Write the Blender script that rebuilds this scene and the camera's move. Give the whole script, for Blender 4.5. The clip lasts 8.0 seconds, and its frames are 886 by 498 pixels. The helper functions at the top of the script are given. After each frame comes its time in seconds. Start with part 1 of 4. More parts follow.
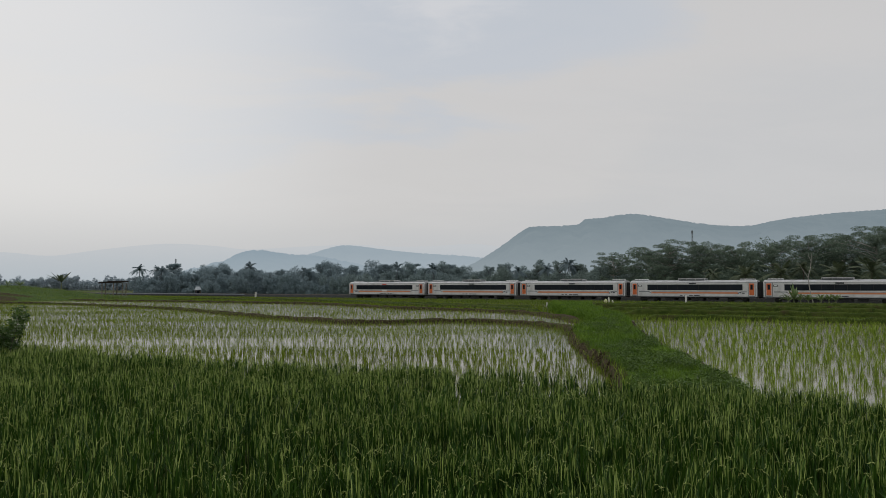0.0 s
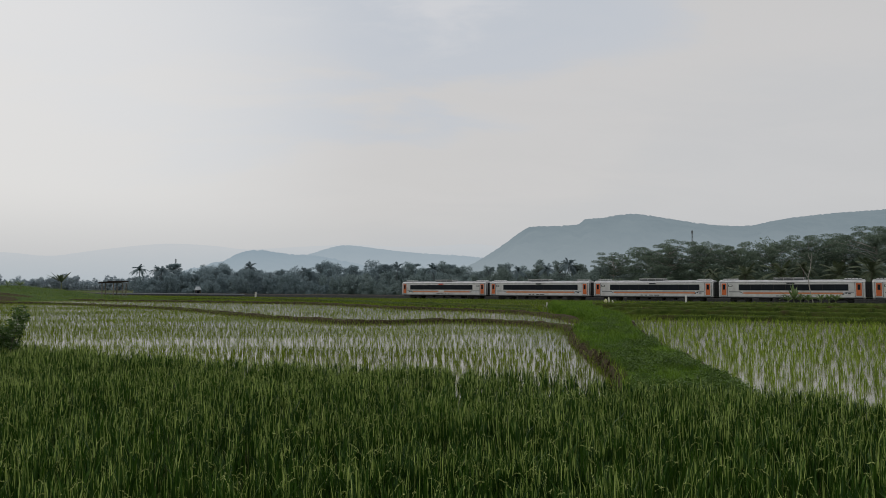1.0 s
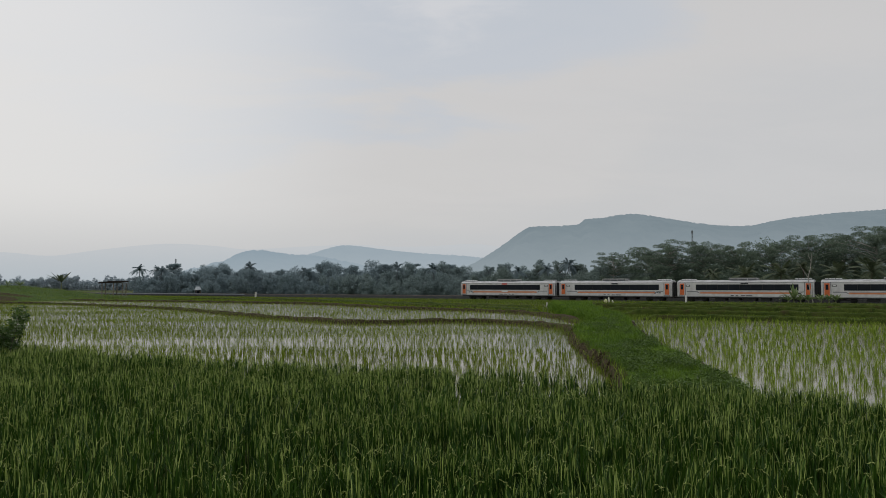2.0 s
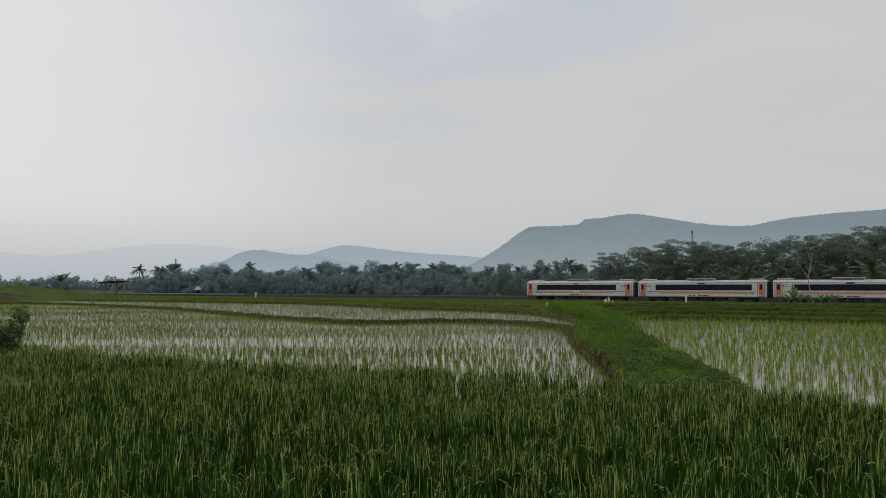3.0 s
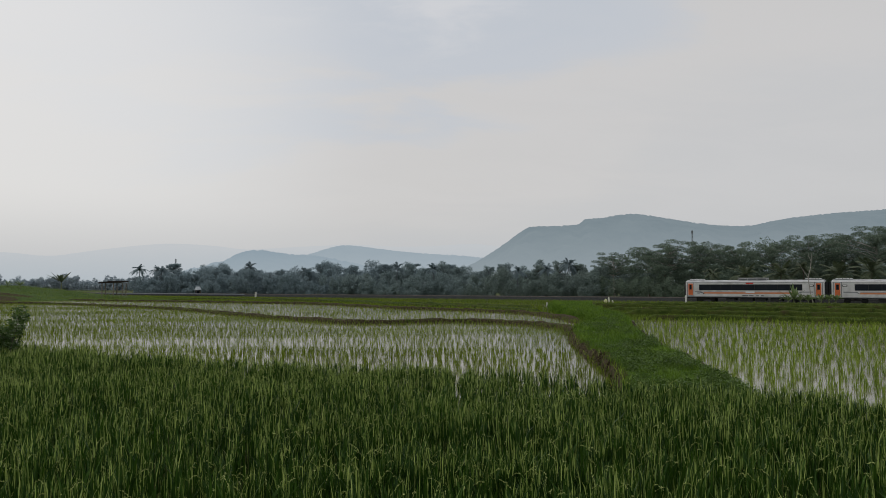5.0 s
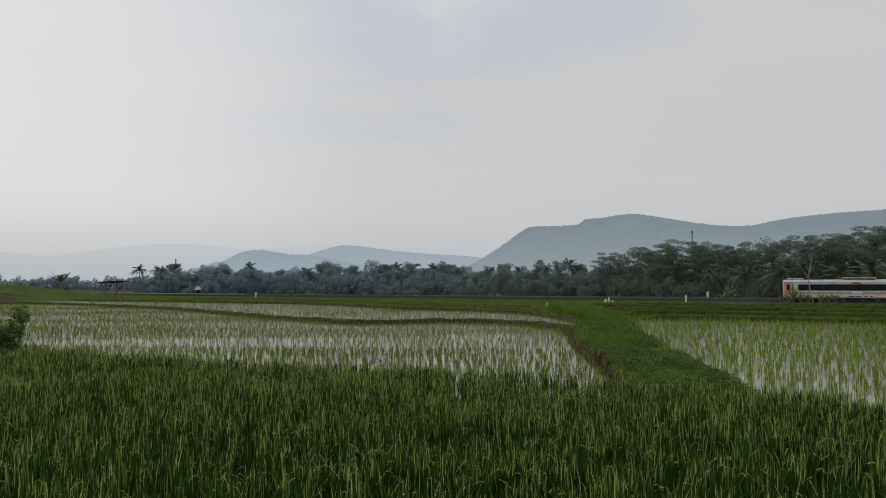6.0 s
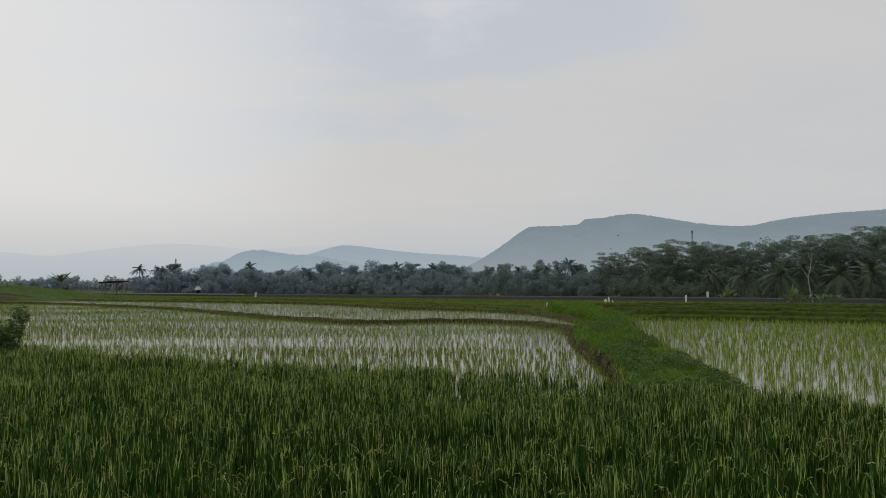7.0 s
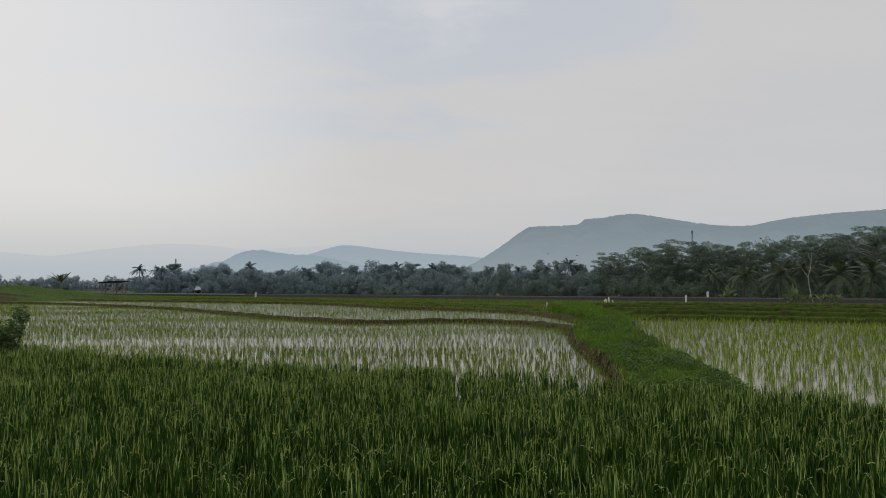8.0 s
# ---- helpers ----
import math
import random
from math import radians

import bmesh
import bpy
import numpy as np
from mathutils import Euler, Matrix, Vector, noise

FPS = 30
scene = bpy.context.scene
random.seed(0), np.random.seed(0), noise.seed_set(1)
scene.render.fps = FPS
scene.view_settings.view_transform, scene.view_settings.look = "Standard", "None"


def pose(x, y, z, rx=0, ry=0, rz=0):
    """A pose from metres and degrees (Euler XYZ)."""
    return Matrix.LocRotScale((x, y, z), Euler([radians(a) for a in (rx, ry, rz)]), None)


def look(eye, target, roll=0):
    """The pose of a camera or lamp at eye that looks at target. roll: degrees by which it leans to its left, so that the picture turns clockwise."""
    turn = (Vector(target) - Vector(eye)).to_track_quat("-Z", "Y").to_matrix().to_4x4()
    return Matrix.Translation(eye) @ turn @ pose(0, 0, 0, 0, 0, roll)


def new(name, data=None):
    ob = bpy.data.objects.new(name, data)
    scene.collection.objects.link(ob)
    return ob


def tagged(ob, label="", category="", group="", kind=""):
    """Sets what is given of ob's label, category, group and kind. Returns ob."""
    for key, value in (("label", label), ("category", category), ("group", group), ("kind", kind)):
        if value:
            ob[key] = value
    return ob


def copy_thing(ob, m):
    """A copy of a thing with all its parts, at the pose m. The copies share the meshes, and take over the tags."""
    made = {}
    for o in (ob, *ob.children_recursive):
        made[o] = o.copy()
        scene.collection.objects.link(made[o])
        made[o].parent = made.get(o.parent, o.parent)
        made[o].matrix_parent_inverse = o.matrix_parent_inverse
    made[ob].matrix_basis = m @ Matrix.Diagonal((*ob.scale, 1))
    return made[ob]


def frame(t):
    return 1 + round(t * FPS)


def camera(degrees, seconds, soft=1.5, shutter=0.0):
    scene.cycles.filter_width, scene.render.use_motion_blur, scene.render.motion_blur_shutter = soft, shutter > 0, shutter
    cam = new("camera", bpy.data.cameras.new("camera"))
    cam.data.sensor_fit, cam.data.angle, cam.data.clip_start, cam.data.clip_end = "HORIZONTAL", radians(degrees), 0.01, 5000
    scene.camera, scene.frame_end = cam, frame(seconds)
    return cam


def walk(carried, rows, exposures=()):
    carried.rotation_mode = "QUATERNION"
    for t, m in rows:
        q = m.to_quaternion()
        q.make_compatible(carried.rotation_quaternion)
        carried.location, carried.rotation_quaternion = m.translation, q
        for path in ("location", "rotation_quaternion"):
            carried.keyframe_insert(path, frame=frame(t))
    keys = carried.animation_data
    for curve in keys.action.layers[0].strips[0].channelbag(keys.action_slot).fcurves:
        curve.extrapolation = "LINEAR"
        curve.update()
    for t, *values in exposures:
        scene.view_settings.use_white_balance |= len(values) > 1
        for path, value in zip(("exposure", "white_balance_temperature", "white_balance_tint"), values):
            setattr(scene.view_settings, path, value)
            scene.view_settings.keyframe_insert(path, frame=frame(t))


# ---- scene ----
cam = camera(64.0, 8.0, soft=0.55)
EYE = pose(0, 0, 2.4, 93.057, 0, 0)
walk(cam, [(0, EYE), (8.0, EYE)], exposures=[(0, 0.0), (8.0, 0.0)])


# ---------------------------------------------------------------- sky and sun
def build_world():
    w = bpy.data.worlds.new("overcast_sky")
    scene.world = w
    w.use_nodes = True
    nt = w.node_tree
    nt.nodes.clear()
    N = lambda kind: nt.nodes.new("ShaderNode" + kind)
    L = nt.links.new

    def math_node(op, a, b=None, clamp=False):
        n = N("Math")
        n.operation, n.use_clamp = op, clamp
        for i, v in enumerate((a, b)):
            if v is None:
                continue
            if isinstance(v, (int, float)):
                n.inputs[i].default_value = v
            else:
                L(v, n.inputs[i])
        return n.outputs[0]

    def mix(f, a, b, blend="MIX"):
        n = N("Mix")
        n.data_type, n.blend_type = "RGBA", blend
        for k, v in ((0, f), (6, a), (7, b)):
            if isinstance(v, (int, float)):
                n.inputs[k].default_value = v
            elif isinstance(v, tuple):
                n.inputs[k].default_value = (*v, 1)
            else:
                L(v, n.inputs[k])
        return n.outputs[2]

    sky = N("TexSky")
    sky.sky_type, sky.sun_disc = "NISHITA", False
    sky.sun_elevation, sky.sun_rotation = radians(SUN_UP), radians(SUN_TURN)
    sky.dust_density = 4
    blue = mix(1.0, sky.outputs[0], (0.10, 0.10, 0.10), "MULTIPLY")
    tc = N("TexCoord")
    sep = N("SeparateXYZ")
    L(tc.outputs["Generated"], sep.inputs[0])
    x, y, z = sep.outputs
    lift = math_node("ADD", math_node("MAXIMUM", z, 0.0), 0.22)
    comb = N("CombineXYZ")
    L(math_node("DIVIDE", x, lift), comb.inputs[0])
    L(math_node("DIVIDE", y, lift), comb.inputs[1])

    def cloud(scale, detail, rough, turn, stretch, off):
        m = N("Mapping")
        m.inputs["Rotation"].default_value = (0, 0, radians(turn))
        m.inputs["Scale"].default_value = stretch
        m.inputs["Location"].default_value = off
        L(comb.outputs[0], m.inputs["Vector"])
        n = N("TexNoise")
        n.inputs["Scale"].default_value = scale
        n.inputs["Detail"].default_value = detail
        n.inputs["Roughness"].default_value = rough
        n.inputs["Distortion"].default_value = 0.4
        L(m.outputs[0], n.inputs["Vector"])
        r = N("MapRange")
        r.interpolation_type = "SMOOTHSTEP"
        r.inputs[1].default_value, r.inputs[2].default_value = 0.34, 0.66
        L(n.outputs[0], r.inputs[0])
        return r.outputs[0]

    big = cloud(0.9, 4, 0.5, 24, (0.55, 1.3, 1), CLOUD_OFF)
    small = cloud(2.6, 6, 0.6, 24, (0.6, 1.2, 1), (3.1, 1.7, 0))
    # long slanting banks of cloud
    rise = math_node("ADD", math_node("MULTIPLY", math_node("MAXIMUM", x, 0.0), 0.46), math_node("MULTIPLY", math_node("MINIMUM", x, 0.0), 0.05))
    slant = math_node("SUBTRACT", z, rise)
    slant = math_node("ADD", slant, math_node("MULTIPLY", math_node("SUBTRACT", big, 0.5), 0.13))
    slant = math_node("ADD", slant, math_node("MULTIPLY", math_node("SUBTRACT", small, 0.5), 0.085))
    ramp = N("ValToRGB")
    ramp.color_ramp.interpolation = "EASE"
    warm, cool, pale = (0.612, 0.600, 0.592, 1), (0.535, 0.570, 0.622, 1), (0.645, 0.655, 0.680, 1)
    cr = ramp.color_ramp.elements
    cr[0].position, cr[0].color = 0.25, (0.585, 0.585, 0.59, 1)
    cr[1].position, cr[1].color = 0.47, warm
    for pos, c in ((0.50, warm), (0.61, cool), (0.66, cool), (0.75, pale), (0.83, cool), (0.94, pale)):
        e = cr.new(pos)
        e.color = c
    L(math_node("ADD", slant, 0.3), ramp.inputs[0])
    base = ramp.outputs[0]
    base = mix(math_node("MULTIPLY", small, 0.22), base, (0.64, 0.635, 0.64))
    # brighter veil towards the sun's side
    dot = N("VectorMath")
    dot.operation = "DOT_PRODUCT"
    L(tc.outputs["Generated"], dot.inputs[0])
    az, up = radians(-36), radians(13)
    dot.inputs[1].default_value = (math.sin(az) * math.cos(up), math.cos(az) * math.cos(up), math.sin(up))
    veil = N("MapRange")
    veil.interpolation_type = "SMOOTHSTEP"
    veil.inputs[1].default_value, veil.inputs[2].default_value = 0.85, 1.0
    L(dot.outputs["Value"], veil.inputs[0])
    base = mix(math_node("MULTIPLY", veil.outputs[0], 0.78), base, (0.735, 0.735, 0.735))
    # mist near the horizon
    mist = N("MapRange")
    mist.interpolation_type = "SMOOTHSTEP"
    mist.inputs[1].default_value, mist.inputs[2].default_value = 0.13, 0.015
    L(z, mist.inputs[0])
    base = mix(math_node("MULTIPLY", mist.outputs[0], 0.85), base, (0.525, 0.545, 0.570))
    final = mix(0.93, blue, base)
    bg = N("Background")
    bg.inputs[1].default_value = SKY
    L(final, bg.inputs[0])
    out = N("OutputWorld")
    L(bg.outputs[0], out.inputs[0])


SUN_UP, SUN_TURN, SKY = 42.0, -50.0, 1.0
CLOUD_OFF = (0.4, 0.2, 0)
build_world()
sun = new("sun", bpy.data.lights.new("sun", "SUN"))
sun.data.energy, sun.data.angle, sun.data.color = 0.8, radians(25), (1.0, 0.96, 0.90)
_a, _u = radians(SUN_TURN), radians(SUN_UP)
sun.matrix_world = look((100 * math.sin(_a) * math.cos(_u), 100 * math.cos(_a) * math.cos(_u), 100 * math.sin(_u)), (0, 0, 0))


# ---------------------------------------------------------------- materials
def material(name, c1, c2, scale=4.0, rough=0.8, metal=0.0, bump=0.0, bump_scale=None, island=0.0, per_object=0.0,
             leaf=0.0, spec=0.5, stain=None, stain_scale=0.6, stain_at=(0.5, 0.7), glow=0.0):
    m = bpy.data.materials.new(name)
    m.use_nodes = True
    nt = m.node_tree
    nt.nodes.clear()
    N = lambda kind: nt.nodes.new("ShaderNode" + kind)
    L = nt.links.new
    out, p = N("OutputMaterial"), N("BsdfPrincipled")
    geo = N("NewGeometry")
    tc = N("TexCoord")

    def noise_tex(s, detail=4):
        n = N("TexNoise")
        n.inputs["Scale"].default_value, n.inputs["Detail"].default_value = s, detail
        L(tc.outputs["Object"], n.inputs["Vector"])
        return n.outputs[0]

    def mixc(f, a, b):
        n = N("Mix")
        n.data_type = "RGBA"
        for k, v in ((0, f), (6, a), (7, b)):
            if isinstance(v, tuple):
                n.inputs[k].default_value = (*v, 1)
            else:
                L(v, n.inputs[k])
        return n.outputs[2]

    r = N("MapRange")
    r.inputs[1].default_value, r.inputs[2].default_value = 0.3, 0.7
    L(noise_tex(scale), r.inputs[0])
    f = r.outputs[0]
    if island or per_object:
        if island:
            src = geo.outputs["Random Per Island"]
        else:
            src = N("ObjectInfo").outputs["Random"]
        k = N("Mix")
        k.data_type = "FLOAT"
        k.inputs[0].default_value = island or per_object
        L(f, k.inputs[2])
        L(src, k.inputs[3])
        f = k.outputs[0]
    col = mixc(f, c1, c2)
    if stain:
        s = N("MapRange")
        s.inputs[1].default_value, s.inputs[2].default_value = stain_at
        L(noise_tex(stain_scale, 6), s.inputs[0])
        col = mixc(s.outputs[0], col, stain)
    L(col, p.inputs["Base Color"])
    p.inputs["Roughness"].default_value = rough
    p.inputs["Metallic"].default_value = metal
    p.inputs["Specular IOR Level"].default_value = spec
    if glow:
        L(col, p.inputs["Emission Color"])
        p.inputs["Emission Strength"].default_value = glow
    if bump:
        b = N("Bump")
        b.inputs["Strength"].default_value = bump
        b.inputs["Distance"].default_value = 0.05
        L(noise_tex(bump_scale or scale * 4, 6), b.inputs["Height"])
        L(b.outputs[0], p.inputs["Normal"])
    if leaf:
        t = N("BsdfTranslucent")
        L(col, t.inputs[0])
        mx = N("MixShader")
        mx.inputs[0].default_value = leaf
        L(p.outputs[0], mx.inputs[1])
        L(t.outputs[0], mx.inputs[2])
        L(mx.outputs[0], out.inputs[0])
    else:
        L(p.outputs[0], out.inputs[0])
    return m


M_RICE = material("rice_blade", (0.010, 0.034, 0.005), (0.048, 0.107, 0.011), 0.5, 0.48, island=0.75, leaf=0.12, spec=0.16)
M_RICE_PALE = material("rice_flag_leaf_painted_shine", (0.055, 0.120, 0.011), (0.44, 0.53, 0.145), 0.8, 0.36, island=0.9, leaf=0.15, spec=0.32)
M_PANICLE = material("rice_panicle", (0.12, 0.18, 0.028), (0.44, 0.48, 0.17), 3, 0.6, island=0.8, leaf=0.15, spec=0.2)
M_SEEDLING = material("rice_seedling", (0.038, 0.066, 0.004), (0.250, 0.335, 0.030), 0.12, 0.6, island=0.7, leaf=0.18, spec=0.12)
M_SEEDLING_R = material("rice_seedling_green", (0.050, 0.100, 0.006), (0.33, 0.44, 0.055), 0.2, 0.55, island=0.75, leaf=0.22, spec=0.12)
M_FARRICE = material("far_rice", (0.056, 0.095, 0.010), (0.20, 0.27, 0.042), 0.10, 0.65, island=0.6, leaf=0.22, spec=0.12)
M_GRASS = material("bank_grass", (0.036, 0.090, 0.008), (0.190, 0.305, 0.032), 0.8, 0.6, island=0.45, leaf=0.2, spec=0.15)
M_WEED = material("weed_leaf", (0.022, 0.056, 0.006), (0.140, 0.225, 0.038), 0.9, 0.5, island=0.8, leaf=0.2, spec=0.3)
M_BUSH = material("bush_leaf", (0.022, 0.055, 0.010), (0.105, 0.175, 0.040), 1.5, 0.45, island=0.75, leaf=0.25, spec=0.35)
M_MUD = material("dike_mud", (0.028, 0.023, 0.012), (0.082, 0.066, 0.037), 6.0, 0.95, bump=1.0, bump_scale=16, spec=0.05, stain=(0.036, 0.054, 0.010), stain_scale=1.3, stain_at=(0.56, 0.72))
M_DIKE = material("grown_dike", (0.026, 0.044, 0.008), (0.066, 0.086, 0.018), 2.0, 0.95, bump=0.9, bump_scale=9, spec=0.05, stain=(0.050, 0.041, 0.02), stain_scale=0.7, stain_at=(0.55, 0.7))
M_TURF = material("turf", (0.022, 0.050, 0.007), (0.060, 0.105, 0.014), 1.5, 0.95, bump=0.9, bump_scale=12, spec=0.1)
M_SOIL = material("field_soil", (0.045, 0.055, 0.015), (0.085, 0.09, 0.03), 0.05, 0.95, bump=0.6, bump_scale=2, spec=0.1, stain=(0.045, 0.08, 0.015), stain_scale=0.02, stain_at=(0.45, 0.6))
M_BALLAST = material("ballast", (0.022, 0.024, 0.023), (0.064, 0.066, 0.064), 6, 0.95, bump=1.0, bump_scale=14, spec=0.03)
M_RAIL = material("rail_steel", (0.16, 0.13, 0.11), (0.30, 0.27, 0.25), 3, 0.4, 0.8)
M_CONCRETE = material("white_concrete", (0.55, 0.54, 0.50), (0.72, 0.71, 0.68), 5, 0.8, bump=0.2, stain=(0.3, 0.28, 0.24), stain_scale=2, stain_at=(0.55, 0.8))
M_FARBARK = material("bark_painted_haze", (0.12, 0.145, 0.155), (0.18, 0.20, 0.21), 5, 0.9)
M_MISTLEAF = material("leaf_painted_mist", (0.30, 0.36, 0.40), (0.36, 0.42, 0.455), 0.1, 0.9, island=0.5, leaf=0.3, spec=0.05)
M_BARK = material("bark", (0.06, 0.05, 0.04), (0.15, 0.13, 0.10), 5, 0.9, bump=0.8, bump_scale=12)
M_PALEBARK = material("pale_bark", (0.24, 0.22, 0.19), (0.42, 0.40, 0.36), 3, 0.85, bump=0.5, bump_scale=10)
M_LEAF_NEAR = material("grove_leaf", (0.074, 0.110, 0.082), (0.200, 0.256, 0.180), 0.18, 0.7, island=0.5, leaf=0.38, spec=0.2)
M_LEAF_MID = material("mid_leaf_painted_haze", (0.168, 0.226, 0.232), (0.282, 0.346, 0.336), 0.14, 0.85, island=0.45, leaf=0.40, spec=0.08)
M_LEAF_HALF = material("half_near_leaf_painted_haze", (0.134, 0.180, 0.170), (0.260, 0.320, 0.284), 0.18, 0.8, island=0.5, leaf=0.38, spec=0.10)
M_LEAF_FAR = material("far_leaf_painted_haze", (0.188, 0.252, 0.276), (0.280, 0.346, 0.362), 0.12, 0.9, island=0.45, leaf=0.42, spec=0.05)
M_PALM = material("palm_leaf", (0.058, 0.080, 0.044), (0.13, 0.155, 0.085), 0.6, 0.5, island=0.6, leaf=0.3, spec=0.25)
M_PALM_FAR = material("far_palm_painted_haze", (0.150, 0.202, 0.220), (0.225, 0.282, 0.295), 0.6, 0.8, island=0.6, leaf=0.4, spec=0.1)
M_BANANA = material("banana_leaf", (0.10, 0.16, 0.055), (0.23, 0.29, 0.12), 1.2, 0.5, per_object=0.5, leaf=0.3, spec=0.3)
M_BANANA_STEM = material("banana_stem", (0.10, 0.13, 0.05), (0.22, 0.22, 0.11), 3, 0.6)
M_BAMBOO = material("weathered_bamboo", (0.13, 0.11, 0.085), (0.30, 0.26, 0.20), 5, 0.8, bump=0.3, per_object=0.3)
M_THATCH = material("old_thatch", (0.022, 0.020, 0.018), (0.060, 0.052, 0.045), 6, 0.95, bump=1.0, bump_scale=18, spec=0.05)
M_PLASTIC = material("white_plastic", (0.62, 0.62, 0.55), (0.78, 0.78, 0.70), 4, 0.5, leaf=0.2)
M_YPLASTIC = material("yellowed_plastic", (0.55, 0.55, 0.25), (0.65, 0.66, 0.38), 4, 0.5, leaf=0.2)
M_STEEL = material("brushed_steel", (0.58, 0.565, 0.55), (0.71, 0.695, 0.68), 1.3, 0.40, 0.12, bump=0.25, bump_scale=3.0, stain=(0.44, 0.415, 0.39), stain_scale=0.8, stain_at=(0.52, 0.80))
M_ROOF = material("coach_roof", (0.36, 0.365, 0.37), (0.48, 0.485, 0.49), 1.0, 0.5, 0.1, stain=(0.22, 0.21, 0.20), stain_scale=0.9, stain_at=(0.5, 0.75))
M_ORANGE = material("orange_paint", (0.60, 0.125, 0.030), (0.70, 0.165, 0.038), 2, 0.4, stain=(0.42, 0.11, 0.04), stain_scale=1.5, stain_at=(0.55, 0.9))
M_STRIPE = material("orange_stripe", (0.62, 0.22, 0.085), (0.70, 0.26, 0.11), 2, 0.4)
M_GREYPAINT = material("grey_paint", (0.14, 0.15, 0.16), (0.19, 0.20, 0.21), 2, 0.4)
M_GLASS = material("tinted_glass", (0.008, 0.011, 0.016), (0.014, 0.018, 0.025), 0.6, 0.10, spec=0.2)
M_DARK = material("underframe_black", (0.012, 0.012, 0.013), (0.035, 0.033, 0.031), 3, 0.8)
M_RUBBER = material("gangway_rubber", (0.008, 0.008, 0.009), (0.02, 0.02, 0.021), 3, 0.7)
M_WHITE = material("white_paint", (0.72, 0.72, 0.70), (0.80, 0.80, 0.78), 2, 0.5)
M_SIGN_RED = material("red_lit_display", (0.16, 0.01, 0.008), (0.60, 0.03, 0.015), 9, 0.4, glow=0.25)
M_SIGN_OFF = material("dark_display", (0.02, 0.02, 0.022), (0.04, 0.04, 0.045), 6, 0.3)
M_ZINC = material("zinc_roof", (0.50, 0.53, 0.55), (0.62, 0.65, 0.68), 1, 0.5)
M_MAST = material("galvanised_mast", (0.22, 0.25, 0.28), (0.30, 0.33, 0.36), 1, 0.6)
M_BIRD = material("dark_feathers", (0.02, 0.02, 0.022), (0.04, 0.04, 0.04), 8, 0.8)


def water_material():
    m = material("muddy_water", (0.126, 0.116, 0.062), (0.180, 0.165, 0.095), 0.35, 0.11, bump=0.11, bump_scale=8, spec=0.5)
    return m


M_WATER = water_material()


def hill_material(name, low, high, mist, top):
    """Wooded distance without lighting: pure emission, air haze painted in, paler towards the foot."""
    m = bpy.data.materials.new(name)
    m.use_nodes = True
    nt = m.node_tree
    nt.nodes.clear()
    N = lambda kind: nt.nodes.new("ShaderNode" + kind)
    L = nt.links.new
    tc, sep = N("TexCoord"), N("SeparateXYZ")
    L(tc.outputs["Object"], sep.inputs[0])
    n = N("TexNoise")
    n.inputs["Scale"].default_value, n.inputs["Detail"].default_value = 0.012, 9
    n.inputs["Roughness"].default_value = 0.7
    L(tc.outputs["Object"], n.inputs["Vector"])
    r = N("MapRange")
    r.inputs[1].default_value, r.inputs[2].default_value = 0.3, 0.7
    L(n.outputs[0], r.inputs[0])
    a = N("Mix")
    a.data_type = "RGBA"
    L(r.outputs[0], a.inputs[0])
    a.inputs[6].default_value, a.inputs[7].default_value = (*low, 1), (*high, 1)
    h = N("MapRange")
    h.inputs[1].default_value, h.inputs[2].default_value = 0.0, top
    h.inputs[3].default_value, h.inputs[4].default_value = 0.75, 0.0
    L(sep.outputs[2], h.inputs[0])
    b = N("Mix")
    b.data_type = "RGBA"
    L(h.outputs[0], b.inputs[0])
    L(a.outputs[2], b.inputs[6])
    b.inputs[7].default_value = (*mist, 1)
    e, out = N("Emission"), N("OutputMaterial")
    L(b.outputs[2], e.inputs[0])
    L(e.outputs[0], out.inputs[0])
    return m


# ---------------------------------------------------------------- mesh helpers
def mesh_object(name, verts, faces, mat, parent=None, smooth=False):
    """One mesh object from arrays: verts (n, 3), faces (m, 3 or 4)."""
    verts, faces = np.asarray(verts, dtype=np.float32), np.asarray(faces, dtype=np.int32)
    me = bpy.data.meshes.new(name)
    k = faces.shape[1]
    me.vertices.add(len(verts))
    me.vertices.foreach_set("co", verts.ravel())
    me.loops.add(len(faces) * k)
    me.loops.foreach_set("vertex_index", faces.ravel())
    me.polygons.add(len(faces))
    me.polygons.foreach_set("loop_start", np.arange(0, len(faces) * k, k, dtype=np.int32))
    if smooth:
        me.polygons.foreach_set("use_smooth", np.ones(len(faces), dtype=bool))
    me.materials.append(mat)
    me.update(calc_edges=True)
    ob = new(name, me)
    ob.parent = parent
    return ob


def part(name, bm, mat, parent=None, label=""):
    me = bpy.data.meshes.new(name)
    bmesh.ops.recalc_face_normals(bm, faces=bm.faces)
    bm.to_mesh(me)
    bm.free()
    me.materials.append(mat)
    ob = new(name, me)
    ob.parent = parent
    if label:
        tagged(ob, label)
    return ob


def box(bm, cx, cy, cz, sx, sy, sz, bevel=0.0, rot=None):
    m = Matrix.Translation((cx, cy, cz)) @ (rot or Matrix.Identity(4)) @ Matrix.Diagonal((sx, sy, sz, 1))
    g = bmesh.ops.create_cube(bm, size=1.0, matrix=m)
    if bevel:
        es = {e for v in g["verts"] for e in v.link_edges}
        bmesh.ops.bevel(bm, geom=list(es), offset=bevel, segments=2, affect="EDGES")
    return bm


def a_box(cx, cy, cz, sx, sy, sz, bevel=0.0, rot=None):
    return box(bmesh.new(), cx, cy, cz, sx, sy, sz, bevel, rot)


def tube(bm, pts, radii, sides=7):
    """A tapered tube along points."""
    rings = []
    for i, (p, r) in enumerate(zip(pts, radii)):
        p = Vector(p)
